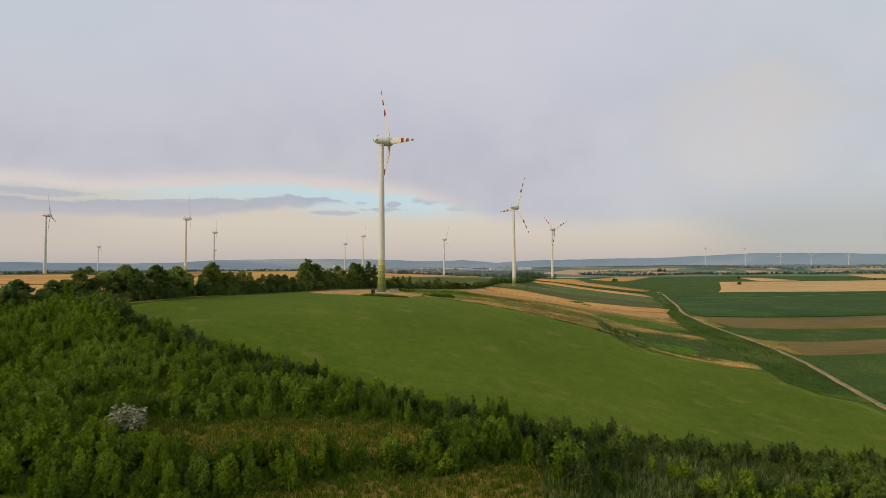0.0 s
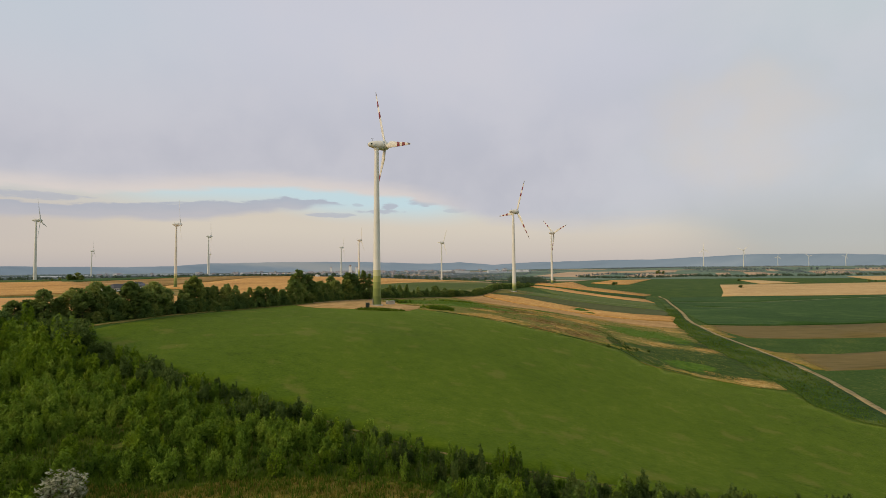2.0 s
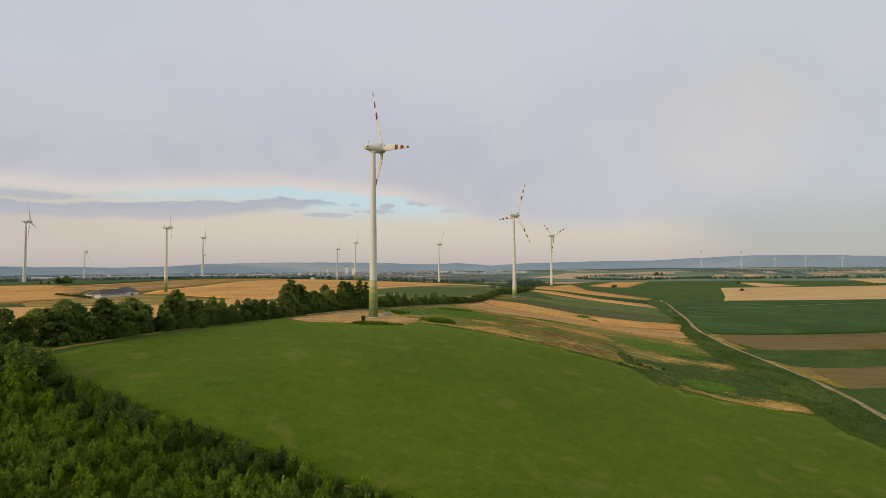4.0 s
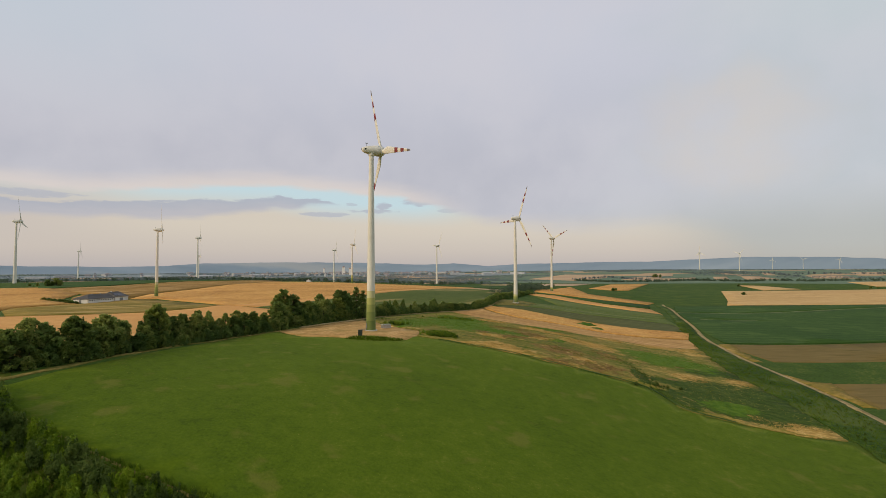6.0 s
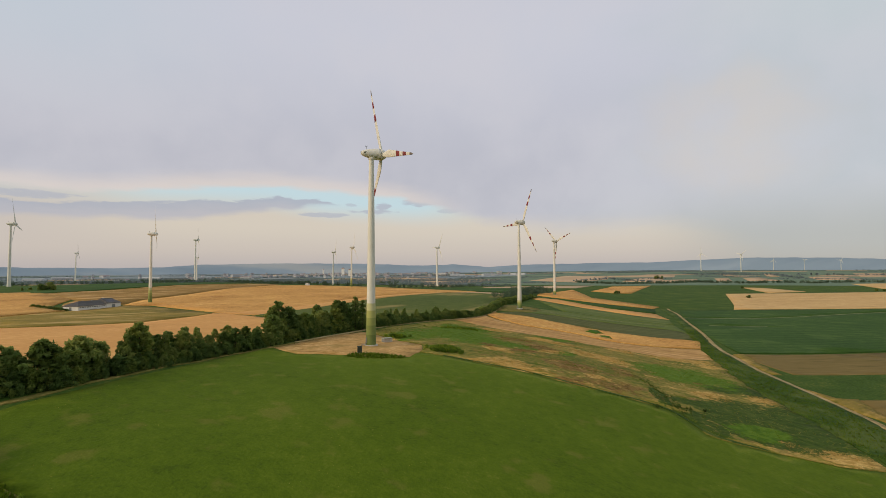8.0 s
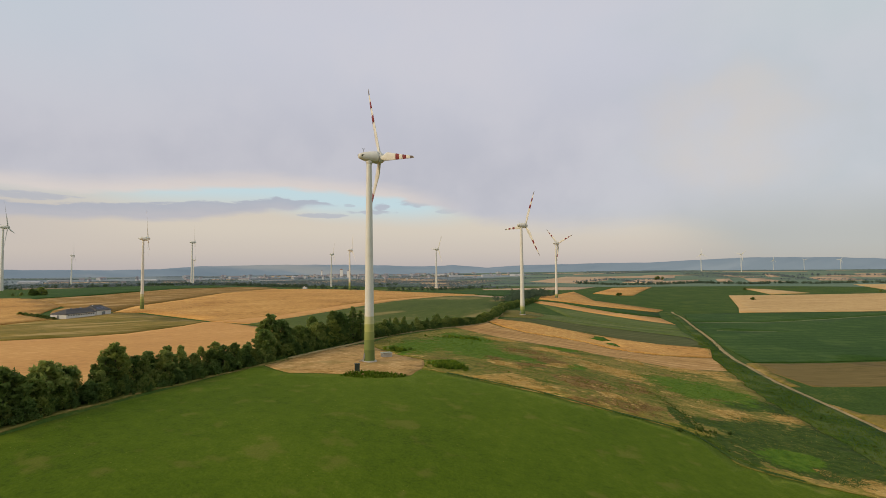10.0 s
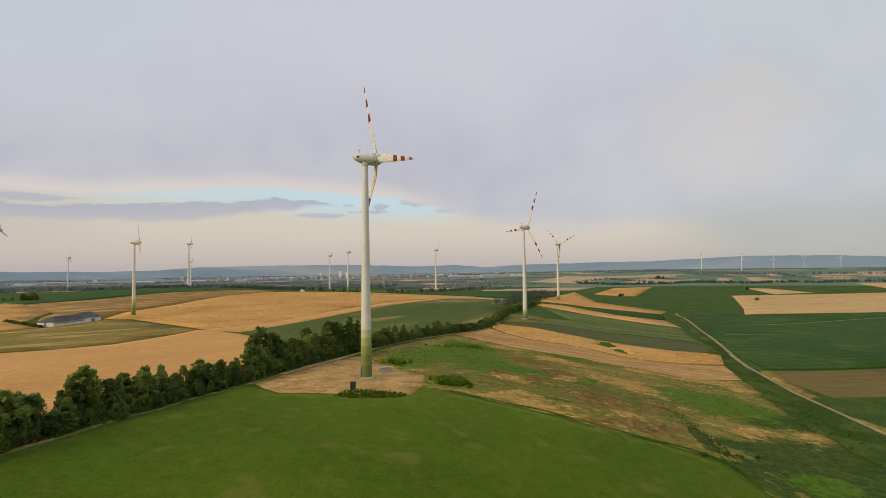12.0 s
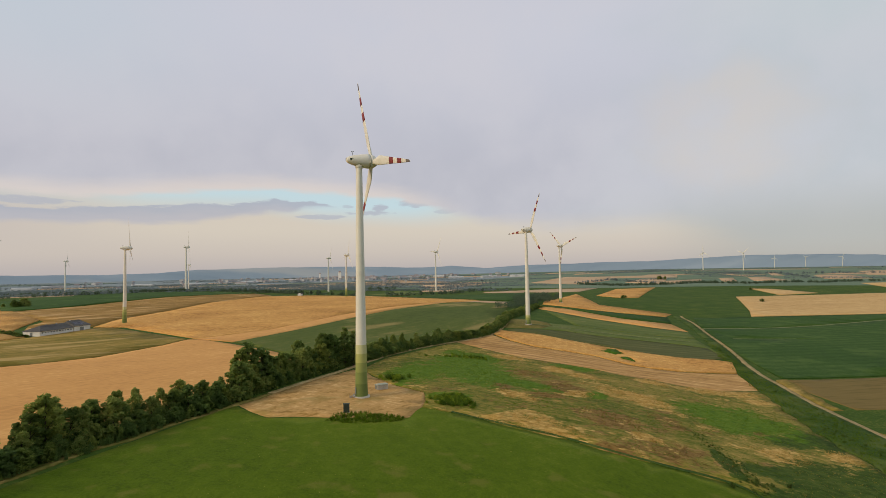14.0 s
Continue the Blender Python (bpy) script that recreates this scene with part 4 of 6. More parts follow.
def far_ridge():
    """The wooded hills that close the plain all round."""
    knots = [(-180, 80), (-60, 85), (-41, 78), (-32, 70), (-28, 77), (-25, 99), (-18, 112), (-8, 110), (-2, 92), (0.5, 95), (2, 104), (3.6, 92), (5.7, 77), (8, 88), (11, 98), (16.5, 104),
             (23, 108), (28, 124), (31.5, 135), (38, 128), (41, 113), (46, 90), (70, 90), (180, 80)]
    rows, cols = [], 720
    for r, f in ((4420, -0.15), (4500, 0.25), (4560, 0.6), (4620, 0.9), (4660, 1.0), (4700, 0.97), (4720, 0.2)):
        row = []
        for k in range(cols):
            az = -180 + 360 * k / cols
            top = np.interp(az, [a for a, _ in knots], [h for _, h in knots]) + 4 * noise.noise((az * 0.9, 1.7, 0)) + 1.5 * noise.noise((az * 4, 0, 3))
            x, y = 27 + r * math.sin(radians(az)), -200 + r * math.cos(radians(az))
            base = hz(x, y)
            row.append((x, y, base + (top - base) * f))
        rows.append(row)
    v = [p for row in rows for p in row]
    q = [(i * cols + k, i * cols + (k + 1) % cols, (i + 1) * cols + (k + 1) % cols, (i + 1) * cols + k) for i in range(len(rows) - 1) for k in range(cols)]
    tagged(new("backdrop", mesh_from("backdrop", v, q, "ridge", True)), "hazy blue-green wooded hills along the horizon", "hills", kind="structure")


far_ridge()


# ---- wind turbines ----
HUB_Z, HUB_X, BLADE = 86.3, 5.0, 36.0


def blade_section(r):
    """Chord, thickness, twist and forward bend at a distance from the hub."""
    s = r / BLADE
    chord = np.interp(s, [0.04, 0.09, 0.2, 0.35, 0.6, 0.85, 0.96, 1.0], [1.7, 2.1, 3.7, 3.15, 2.1, 1.3, 0.85, 0.2])
    thick = np.interp(s, [0.04, 0.09, 0.2, 0.4, 1.0], [1.4, 1.25, 0.75, 0.4, 0.06])
    twist = np.interp(s, [0.05, 0.2, 0.5, 1.0], [14, 6, -2, -6])
    return chord, thick, twist, 0.3 * s ** 2.2


def blade_mesh(r0, r1, steps, swell_by=0.0, material="white"):
    bm, rings = bmesh.new(), []
    for r in np.linspace(r0, r1, steps):
        c, t, tw, fwd = blade_section(r)
        c, t, ring = c + swell_by, t + swell_by, []
        for k in range(12):
            a = 2 * math.pi * k / 12
            u, w = c * (0.5 * math.cos(a) + 0.16 * min(1, max(0, (r - 2) / 5))), 0.5 * t * math.sin(a)
            ca, sa = math.cos(radians(tw)), math.sin(radians(tw))
            ring.append(bm.verts.new((w * ca - u * sa * -1 + fwd, u * ca - w * sa, r)))
        rings.append(ring)
    for a, b in zip(rings, rings[1:]):
        for k in range(12):
            bm.faces.new((a[k], a[(k + 1) % 12], b[(k + 1) % 12], b[k])).smooth = True
    bm.faces.new(rings[0][::-1])
    bm.faces.new(rings[-1])
    bmesh.ops.recalc_face_normals(bm, faces=list(bm.faces))
    me = bpy.data.meshes.new("blade")
    bm.to_mesh(me)
    bm.free()
    me.materials.append(M[material])
    return me


def turned(profile, seg, axis, material):
    bm = bmesh.new()
    lathe(bm, profile, seg, axis, caps=False)
    me = bpy.data.meshes.new("shell")
    bm.to_mesh(me)
    bm.free()
    me.materials.append(M[material])
    return me


def tower_r(z):
    return np.interp(z, [0, 6, 20, 50, 84], [2.28, 2.12, 1.92, 1.55, 1.12])


RING_Z = [0.0, 4.6, 8.8, 12.2, 15.4, 18.6]
TM = {
    "tower": turned([(z, tower_r(z)) for z in (-1.5, 0, 3, 6, 12, 20, 35, 50, 66, 84.2)], 40, "Z", "white"),
    "rings": [turned([(z, tower_r(z) + 0.02) for z in (a, (a + b) / 2, b)], 40, "Z", "ring%d" % i) for i, (a, b) in enumerate(zip(RING_Z, RING_Z[1:]))],
    "flange": turned([(z, tower_r(z) + 0.04) for z in (0, 0.12)], 40, "Z", "white"),
    "collar": turned([(83.2, 1.12), (83.6, 1.4), (84.6, 1.5), (85.0, 1.3)], 32, "Z", "white"),
    "nacelle": turned([(-4.9, 0.0), (-4.8, 0.7), (-4.2, 1.15), (-3.0, 1.62), (-1.2, 2.08), (0.8, 2.42), (2.6, 2.62), (3.75, 2.68), (3.8, 2.2)], 40, "X", "white"),
    "spinner": turned([(3.95, 2.2), (4.0, 2.64), (4.6, 2.6), (5.4, 2.36), (6.2, 1.92), (6.9, 1.3), (7.35, 0.7), (7.55, 0.0)], 40, "X", "white"),
    "blade": blade_mesh(1.5, BLADE, 22),
    "bands": [blade_mesh(a * BLADE, b * BLADE, 4, 0.03, mat) for a, b, mat in ((0.50, 0.605, "red"), (0.70, 0.80, "red"), (0.90, 0.985, "tip"))],
    "footing": turned([(-0.6, 3.1), (0.16, 3.05), (0.22, 2.95), (0.22, 2.2)], 40, "Z", "concrete"),
}


def small_mesh(name, material, boxes, w=0.03):
    bm = bmesh.new()
    for b in boxes:
        box(bm, *b)
    if w:
        bevel(bm, w, 1)
    me = bpy.data.meshes.new(name)
    bm.to_mesh(me)
    bm.free()
    me.materials.append(M[material])
    return me


TM["vane"] = small_mesh("vane", "greymetal", [(-2.5, -0.06, 1.6, -2.38, 0.06, 3.3), (-2.9, -0.05, 3.1, -2.0, 0.05, 3.2), (-2.95, -0.15, 3.1, -2.75, 0.15, 3.4), (-2.1, -0.12, 3.1, -1.95, 0.12, 3.42)], 0)
TM["vent"] = small_mesh("vent", "darkmetal", [(-0.05, -0.6, -0.35, 0.05, 0.6, 0.35)] + [(0.05, -0.6, -0.3 + k * 0.15, 0.09, 0.6, -0.24 + k * 0.15) for k in range(5)], 0)
TM["fin"] = small_mesh("fin", "greymetal", [(-5.05, -0.08, -0.3, -4.4, 0.08, 0.75)], 0.05)
TM["door"] = small_mesh("door", "greymetal", [(-0.5, -0.06, 0, 0.5, 0.06, 2.1)], 0.03)
TM["steps"] = small_mesh("steps", "greymetal", [(-0.6, -0.3 * k - 0.3, 1.25 - 0.18 * k, 0.6, -0.3 * k, 1.3 - 0.18 * k) for k in range(7)] +
                         [(-0.62, -2.1, 0.2, -0.56, 0.0, 0.26), (-0.62, -0.05, 0, -0.56, 0, 2.3), (0.56, -0.05, 0, 0.62, 0, 2.3), (-0.62, -2.1, 0, -0.56, -2.04, 1.1), (0.56, -2.1, 0, 0.62, -2.04, 1.1)], 0)


def hang(name, me, parent, m=None, label=""):
    ob = part(name, me, None, parent, label)
    if m:
        ob.matrix_local = m
    return ob


def wind_turbine(x, y, phase, label, z=None, detail=True, yaw=27.0, scale=1.0, ring_part=1.0, banded=True):
    z = hz(x, y) if z is None else z
    top = empty("wind_turbine", Matrix.LocRotScale((x, y, z), None, (scale,) * 3), label, "wind turbine", "wind turbines")
    tower = hang("tower", TM["tower"], top)
    for me in TM["rings"] if ring_part else []:
        ring = hang("painted_ring", me, tower, label="green painted ring")
        ring.scale = (2 - ring_part ** 0.1, 2 - ring_part ** 0.1, ring_part)
    if detail:
        for h in (28, 52):
            k = (tower_r(h) + 0.03) / 2.32
            hang("flange", TM["flange"], tower, Matrix.LocRotScale((0, 0, h), None, (k, k, 1)))
        hang("footing", TM["footing"], top, label="round pale concrete footing")
        d = radians(195)
        place = Matrix.Translation((2.2 * math.sin(d) - 1.4, 2.2 * math.cos(d) + 0.8, 0)) @ Matrix.Rotation(radians(-60), 4, "Z")
        hang("door", TM["door"], top, place @ Matrix.Translation((0, 0, 1.35)), "grey steel door")
        hang("steps", TM["steps"], top, place, "grey metal entrance steps")
    hang("collar", TM["collar"], top)
    axis = Matrix.Translation((0, 0, HUB_Z)) @ Matrix.Rotation(radians(yaw), 4, "Z")
    nacelle = hang("nacelle", TM["nacelle"], top, axis)
    hang("weather_vane", TM["vane"], nacelle, label="grey weather mast")
    hang("tail_fin", TM["fin"], nacelle, label="dark tail fin")
    if detail:
        for s in (-1, 1):
            hang("vent", TM["vent"], nacelle, Matrix.Translation((-3.2, s * 1.5, 0.1)) @ Matrix.Rotation(radians(90 + s * 0), 4, "Z") @ Matrix.Rotation(radians(14) * s, 4, "Z"), "dark louvred vent")
    hang("spinner", TM["spinner"], top, axis)
    for k in range(3):
        m = axis @ Matrix.Translation((HUB_X, 0, 0)) @ Matrix.Rotation(radians(-3.2), 4, "Y") @ Matrix.Rotation(radians(phase + 120 * k), 4, "X")
        b = hang("blade", TM["blade"], top, m)
        for me in TM["bands"] if banded else []:
            hang("marking_band", me, b, label="dark red marking band")
    return top


wind_turbine(-0.3, 0, 101, "tall white wind turbine with green-ringed base on gravel pad", z=0.05, yaw=25.5)
wind_turbine(112, 282, 28, "white wind turbine with red-banded blades beside field track", z=-4.1, ring_part=0.45)
wind_turbine(219.5, 596.5, -48, "white wind turbine with red-banded blades at wheat field", z=-4.5, ring_part=0.35)
for x, y, size, phase, label in [
        (-264.3, 300.8, 0.815, 8, "white wind turbine standing in golden wheat near the barn"),
        (-818, 801, 1.45, 20, "white wind turbine beyond the ripe wheat"),
        (-1456, 1909, 1.42, 0, "distant white wind turbine beyond the tree line"),
        (-663, 1256, 1.41, 12, "distant white wind turbine at green crop edge"),
        (-785, 1530, 0.97, 5, "distant white wind turbine behind a nearer one"),
        (-246, 1146, 1.0, 30, "distant white wind turbine beside dark trees"),
        (-117, 657, 0.785, 20, "distant white wind turbine with greenish base"),
        (31, 1195, 1.23, 35, "distant white wind turbine on the open plain"),
        (1331, 2286, 1.0, 0, "far white wind turbine before the blue ridge"),
        (1556, 2331, 1.0, 50, "far white wind turbine before the blue ridge"),
        (2340, 3270, 0.78, 10, "tiny far white wind turbine under the ridge"),
        (2550, 3265, 0.78, 70, "tiny far white wind turbine under the ridge"),
        (2800, 3260, 0.78, 35, "tiny far white wind turbine under the ridge")]:
    wind_turbine(x, y, phase, label, z=hz(x, y), detail=False, scale=size, ring_part=1.0 if size < 0.94 and y < 900 else 0.0, banded=False)


# ---- plants ----
rng = np.random.default_rng(7)


def leaf_blades(centres, size, up=0.35, long=1.6, seed=0, flat=0.0):
    """Small pointed leaf sprays, one triangle each, at the centres. size: one number or one each."""
    r = np.random.default_rng(seed)
    n = len(centres)
    size = np.broadcast_to(np.asarray(size, float), n)[:, None] * r.uniform(0.7, 1.35, (n, 1)) * 1.25
    d = r.normal(size=(n, 3))
    d[:, 2] = np.abs(d[:, 2]) * 0.8 * (1 - 0.7 * flat) + up
    d /= np.linalg.norm(d, axis=1)[:, None]
    s = np.cross(d, r.normal(size=(n, 3)) * (1 - flat) + np.array([0, 0, 1.6 * flat]))
    s /= np.linalg.norm(s, axis=1)[:, None]
    c = np.asarray(centres)
    v = np.stack([c - d * size * long * 0.4 - s * size * 0.42, c - d * size * long * 0.25 + s * size * 0.58, c + d * size * long * 0.55], 1).reshape(-1, 3)
    return v, np.arange(3 * n).reshape(-1, 3)


def stem_mesh(lines, sides=4):
    """Tapered stems; each line is a list of (x, y, z, radius)."""
    v, f = [], []
    for line in lines:
        base = len(v)
        for x, y, z, r in line:
            v += [(x + r * math.cos(k * 2 * math.pi / sides), y + r * math.sin(k * 2 * math.pi / sides), z) for k in range(sides)]
        for i in range(len(line) - 1):
            for k in range(sides):
                p, q = base + sides * i + k, base + sides * i + (k + 1) % sides
                f += [(p, q, q + sides), (p, q + sides, p + sides)]
    return v, f


def shrub_parts(seed, kind):
    """Arrays of a young tree or shrub about one metre tall per unit: stems and leaves. kind: upright, round or spire."""
    r = np.random.default_rng(seed)
    lines, pts, sizes = [], [], []
    count = {"upright": 9, "round": 12, "spire": 5}[kind]
    spread = {"upright": 0.30, "round": 0.48, "spire": 0.17}[kind]
    for k in range(count):
        a, d = r.uniform(0, 2 * math.pi), spread * math.sqrt(r.uniform(0.02, 1))
        tall = (1 - 0.9 * (d / spread) ** 2 * {"upright": 0.45, "round": 0.5, "spire": 0.55}[kind]) * r.uniform(0.75, 1.05)
        if kind == "round":
            tall *= 0.9
        tip = np.array([d * math.cos(a), d * math.sin(a), tall])
        foot = tip * (0.15, 0.15, 0)
        mid = (foot + tip) / 2 + (r.normal(0, 0.02), r.normal(0, 0.02), 0)
        lines.append([(*foot, 0.014), (*mid, 0.009), (*tip, 0.003)])
        n = {"upright": 88, "round": 74, "spire": 130}[kind]
        s = r.uniform(0.08, 1.02, n) ** 0.8
        girth = {"upright": 0.13, "round": 0.17, "spire": 0.15}[kind] * (1.08 - s) ** 0.6 * (0.35 + np.minimum(1, s * 4))
        p = foot + (tip - foot) * s[:, None]
        ang = r.uniform(0, 2 * math.pi, n)
        rad = girth * np.sqrt(r.uniform(0.15, 1, n))
        p += np.c_[rad * np.cos(ang), rad * np.sin(ang), r.normal(0, 0.02, n)]
        p[:, 2] = np.maximum(p[:, 2], 0.03)
        pts.append(p)
        sizes.append(np.full(n, 0.047) * (1.1 - 0.45 * s))
    sv, sf = stem_mesh(lines, 3)
    lv, lf = leaf_blades(np.concatenate(pts), np.concatenate(sizes), 0.35, 2.2, seed, 0.3)
    return np.array(sv), np.array(sf), lv, lf


KINDS = [("upright", 1), ("upright", 2), ("upright", 3), ("round", 4), ("round", 5), ("spire", 6), ("spire", 7)]
SHRUBS = [shrub_parts(s, k) for k, s in KINDS]


def in_outline(x, y, outline):
    hit = False
    for (a, b), (c, d) in zip(outline, outline[1:] + outline[:1]):
        if (b > y) != (d > y) and x < (c - a) * (y - b) / (d - b) + a:
            hit = not hit
    return hit


def edge_y(x):
    return float(np.interp(x, [p[0] for p in MEADOW_EDGE], [p[1] for p in MEADOW_EDGE]))


CLEARINGS = [f[4] for f in FIELDS if f[0] == "dry_clearing"]
GLADE = [(-34, -197), (-14, -194), (-1, -192), (10, -189), (34, -189), (38, -194), (28, -205), (0, -209), (-28, -206)]


def shrub_sites():
    """Where the young trees stand: a close belt along the meadow, open groups down the slope, dark scrub at the hedge's end."""
    out = []
    r = np.random.default_rng(21)
    for x in np.arange(-105, 150, 2.2):
        for y in np.arange(-222, -104, 2.2):
            px, py = x + r.uniform(-1.4, 1.4), y + r.uniform(-1.4, 1.4)
            if py > edge_y(px) - 1.2 or (px < -74 and py > -100 - 0.35 * (px + 74)):
                continue
            depth = edge_y(px) - py
            if abs(px - 33) > 0.9 * (py + 300) + 12 or any(in_outline(px, py, c) for c in CLEARINGS):
                continue
            clump = noise.noise((px * 0.06, py * 0.06, 2.0)) + 0.6 * noise.noise((px * 0.17, py * 0.17, 5.0))
            belt = depth < 9 + 4 * noise.noise((px * 0.05, 0, 9))
            if in_outline(px, py, GLADE):
                keep = 0.22
            elif belt:
                keep = 0.97
            elif px > 58:
                keep = 0.42 + 0.8 * clump + (0.3 if px > 105 else 0)
            else:
                keep = 0.80 + 0.75 * clump
            if r.uniform() > keep:
                continue
            tall = (3.1 if belt else 3.6) * (1 + 0.28 * clump) * r.uniform(0.55, 1.5)
            if in_outline(px, py, GLADE):
                tall *= 0.5
            if px < -58 and py > -150:
                tall *= 1.5
            if py < -196:
                tall *= 1.35
            if belt and px < 62:
                tall *= 1.15 + 0.4 * noise.noise((px * 0.11, py * 0.11, 4.0)) + (0.22 if px < 5 else 0)
            if px > 62:
                tall *= 1.15 if belt or px > 105 else 0.85
            kind = int(r.choice([0, 1, 2, 3, 4, 5, 6], p=[0.2, 0.2, 0.15, 0.08, 0.07, 0.15, 0.15] if belt else [0.19, 0.19, 0.18, 0.15, 0.13, 0.08, 0.08]))
            out.append((px, py, tall, kind, r.uniform(0, 2 * math.pi), "willow" if (belt and r.uniform() < 0.62) or px > 50 and r.uniform() < (0.6 if px < 90 else 0.85) else "sapling" if r.uniform() < (0.65 if py < -200 or px < -45 else 0.5 if clump < 0 else 0.2) else "shrub"))
    return out


SITES = shrub_sites()
SHRUB_MESH = {}


def shrub_mesh(kind, material):
    if (kind, material) not in SHRUB_MESH:
        sv, sf, lv, lf = SHRUBS[kind]
        SHRUB_MESH[kind, material] = (mesh_from("stems", sv, sf, "bark"), mesh_from("crown", lv, lf, material))
    return SHRUB_MESH[kind, material]


def shrub(x, y, tall, kind, turn, material, label, group="young trees on the slope"):
    wide = tall * (0.86 + 0.2 * math.sin(turn * 7))
    top = empty("shrub", Matrix.LocRotScale((x, y, hz(x, y) - 0.05), Euler((0, 0, turn)), (wide, wide, tall)), label, "shrub", group)
    stems, crown = shrub_mesh(kind, material)
    part("stem", stems, None, top)
    part("crown", crown, None, top)
    return top


# those that the path passes nearest stand singly, the rest as one thicket
near_sites = sorted(SITES, key=lambda s: math.hypot(s[0] - 30, s[1] + 235))[:280]
LOOKS = {"upright": "young green tree with upright pointed shoots", "round": "round bushy green shrub with loose twigs", "spire": "slender dark green sapling with narrow crown"}
for s in near_sites:
    shrub(*s, LOOKS[KINDS[s[3]][0]] + (", bluish leaves" if s[5] == "willow" else ", bright yellow-green leaves" if s[5] == "sapling" else " in tall grass"))


def thicket(name, sites, label, only, thin=1):
    """Many shrubs joined into one mesh of leaves."""
    v, f, base = [], [], 0
    sites = [p for p in sites if p[5] == only]
    ground = height([p[0] for p in sites], [p[1] for p in sites])
    for (x, y, tall, kind, turn, _), z in zip(sites, ground):
        sv, sf, lv, lf = SHRUBS[kind]
        c, s = math.cos(turn), math.sin(turn)
        if thin > 1:
            t = lv.reshape(-1, 3, 3)[::thin]
            mid = t.mean(1, keepdims=True)
            lv = (mid + (t - mid) * thin ** 0.5).reshape(-1, 3)
            lf = np.arange(len(lv)).reshape(-1, 3)
        p = lv * (tall * 0.86, tall * 0.86, tall)
        p = np.c_[p[:, 0] * c - p[:, 1] * s + x, p[:, 0] * s + p[:, 1] * c + y, p[:, 2] + z - 0.05]
        v.append(p)
        f.append(lf + base)
        base += len(p)
    tagged(new(name, mesh_from(name, np.concatenate(v), np.concatenate(f), only)), label, "shrubs", kind="stuff")


chosen = set(near_sites)
rest = [s for s in SITES if s not in chosen]
thicket("thicket", rest, "dense thicket of young green trees below the meadow", "shrub", 2)
thicket("thicket", rest, "bright yellow-green saplings among darker shrubs", "sapling", 2)
thicket("thicket", rest, "dense belt of bluish green saplings along the meadow", "willow", 2)

# the silver-leaved shrub in the glade
sv, sf, lv, lf = SHRUBS[3]
silver = empty("shrub", Matrix.LocRotScale((-20, -199.5, hz(-20, -199.5)), None, (9.0, 7.5, 5.8)), "silvery white-leaved shrub among green bushes", "shrub")
part("stem", mesh_from("stem", sv, sf, "bark"), None, silver)
part("crown", mesh_from("crown", lv, lf, "silver"), None, silver, "pale silvery foliage")


def tree_meshes(seed, tall, wide, trunk_part=0.25, clumps=30, per=85, leaf=0.42, narrow=False, material="leaf"):
    """Trunk with limbs, and a crown of leaf clumps with gaps between them."""
    r = np.random.default_rng(seed)
    lines, pts = [[(0, 0, -0.3, tall * 0.026), (0.05, 0, tall * 0.3, tall * 0.02), (0.1, 0.1, tall * 0.85, tall * 0.006)]], []
    for k in range(clumps):
        u = (k + 0.5) / clumps
        z = tall * (trunk_part + (0.97 - trunk_part) * u ** (0.75 if not narrow else 1))
        s = (z / tall - trunk_part) / (1 - trunk_part)
        env = wide * (np.interp(s, [0, 0.15, 0.5, 0.8, 1.0], [0.8, 1.0, 0.94, 0.64, 0.2]) if not narrow else np.interp(s, [0, 0.2, 0.6, 1], [0.7, 1, 0.8, 0.15]))
        a = k * 2.399 + r.uniform(-0.5, 0.5)
        d = env * math.sqrt(r.uniform(0.1, 1.0)) * r.uniform(0.75, 1.4)
        c = np.array([d * math.cos(a), d * math.sin(a), z + r.normal(0, tall * 0.02)])
        size = r.uniform(0.4, 1.3) * (wide * 0.31 + 0.2) * (1.15 - 0.45 * s)
        foot = max(tall * trunk_part * 0.7, z - d * 0.9)
        if k % 2 == 0:
            lines.append([(0.05, 0.03, foot, tall * 0.009), (c[0] * 0.5, c[1] * 0.5, (foot + z) / 2 + 0.2, tall * 0.006), (c[0] * 0.95, c[1] * 0.95, z, tall * 0.002)])
        q = r.normal(size=(per, 3))
        q /= np.linalg.norm(q, axis=1)[:, None]
        q *= (r.uniform(0.45, 1.1, per) ** 0.6 * size)[:, None]
        q[:, 2] *= 0.72
        pts.append(c + q)
    v, f = stem_mesh(lines, 4)
    p = np.concatenate(pts)
    p[:, 2] = np.maximum(p[:, 2], 0.3)
    lv, lf = leaf_blades(p, leaf, 0.0, 1.5, seed, 0.5)
    return mesh_from("trunk", v, f, "bark"), mesh_from("crown", lv, lf, material)


TREES = {
    "broad": [tree_meshes(s, 10, w, 0.08, 44, 62, 0.41) for s, w in ((31, 2.6), (32, 3.3), (33, 2.2), (34, 3.0), (37, 2.8))] + [tree_meshes(s, 10, 2.8, 0.08, 44, 62, 0.41, material="hedgeleaf") for s in (35, 36)],
    "bushy": [tree_meshes(s, 7, 2.9, 0.02, 36, 54, 0.43) for s in (41, 42, 43)] + [tree_meshes(s, 7, 2.9, 0.02, 36, 54, 0.43, material="hedgeleaf") for s in (44, 45)],
    "tall": [tree_meshes(s, 18, 2.6, 0.14, 44, 85, 0.5, True) for s in (51, 52)],
}


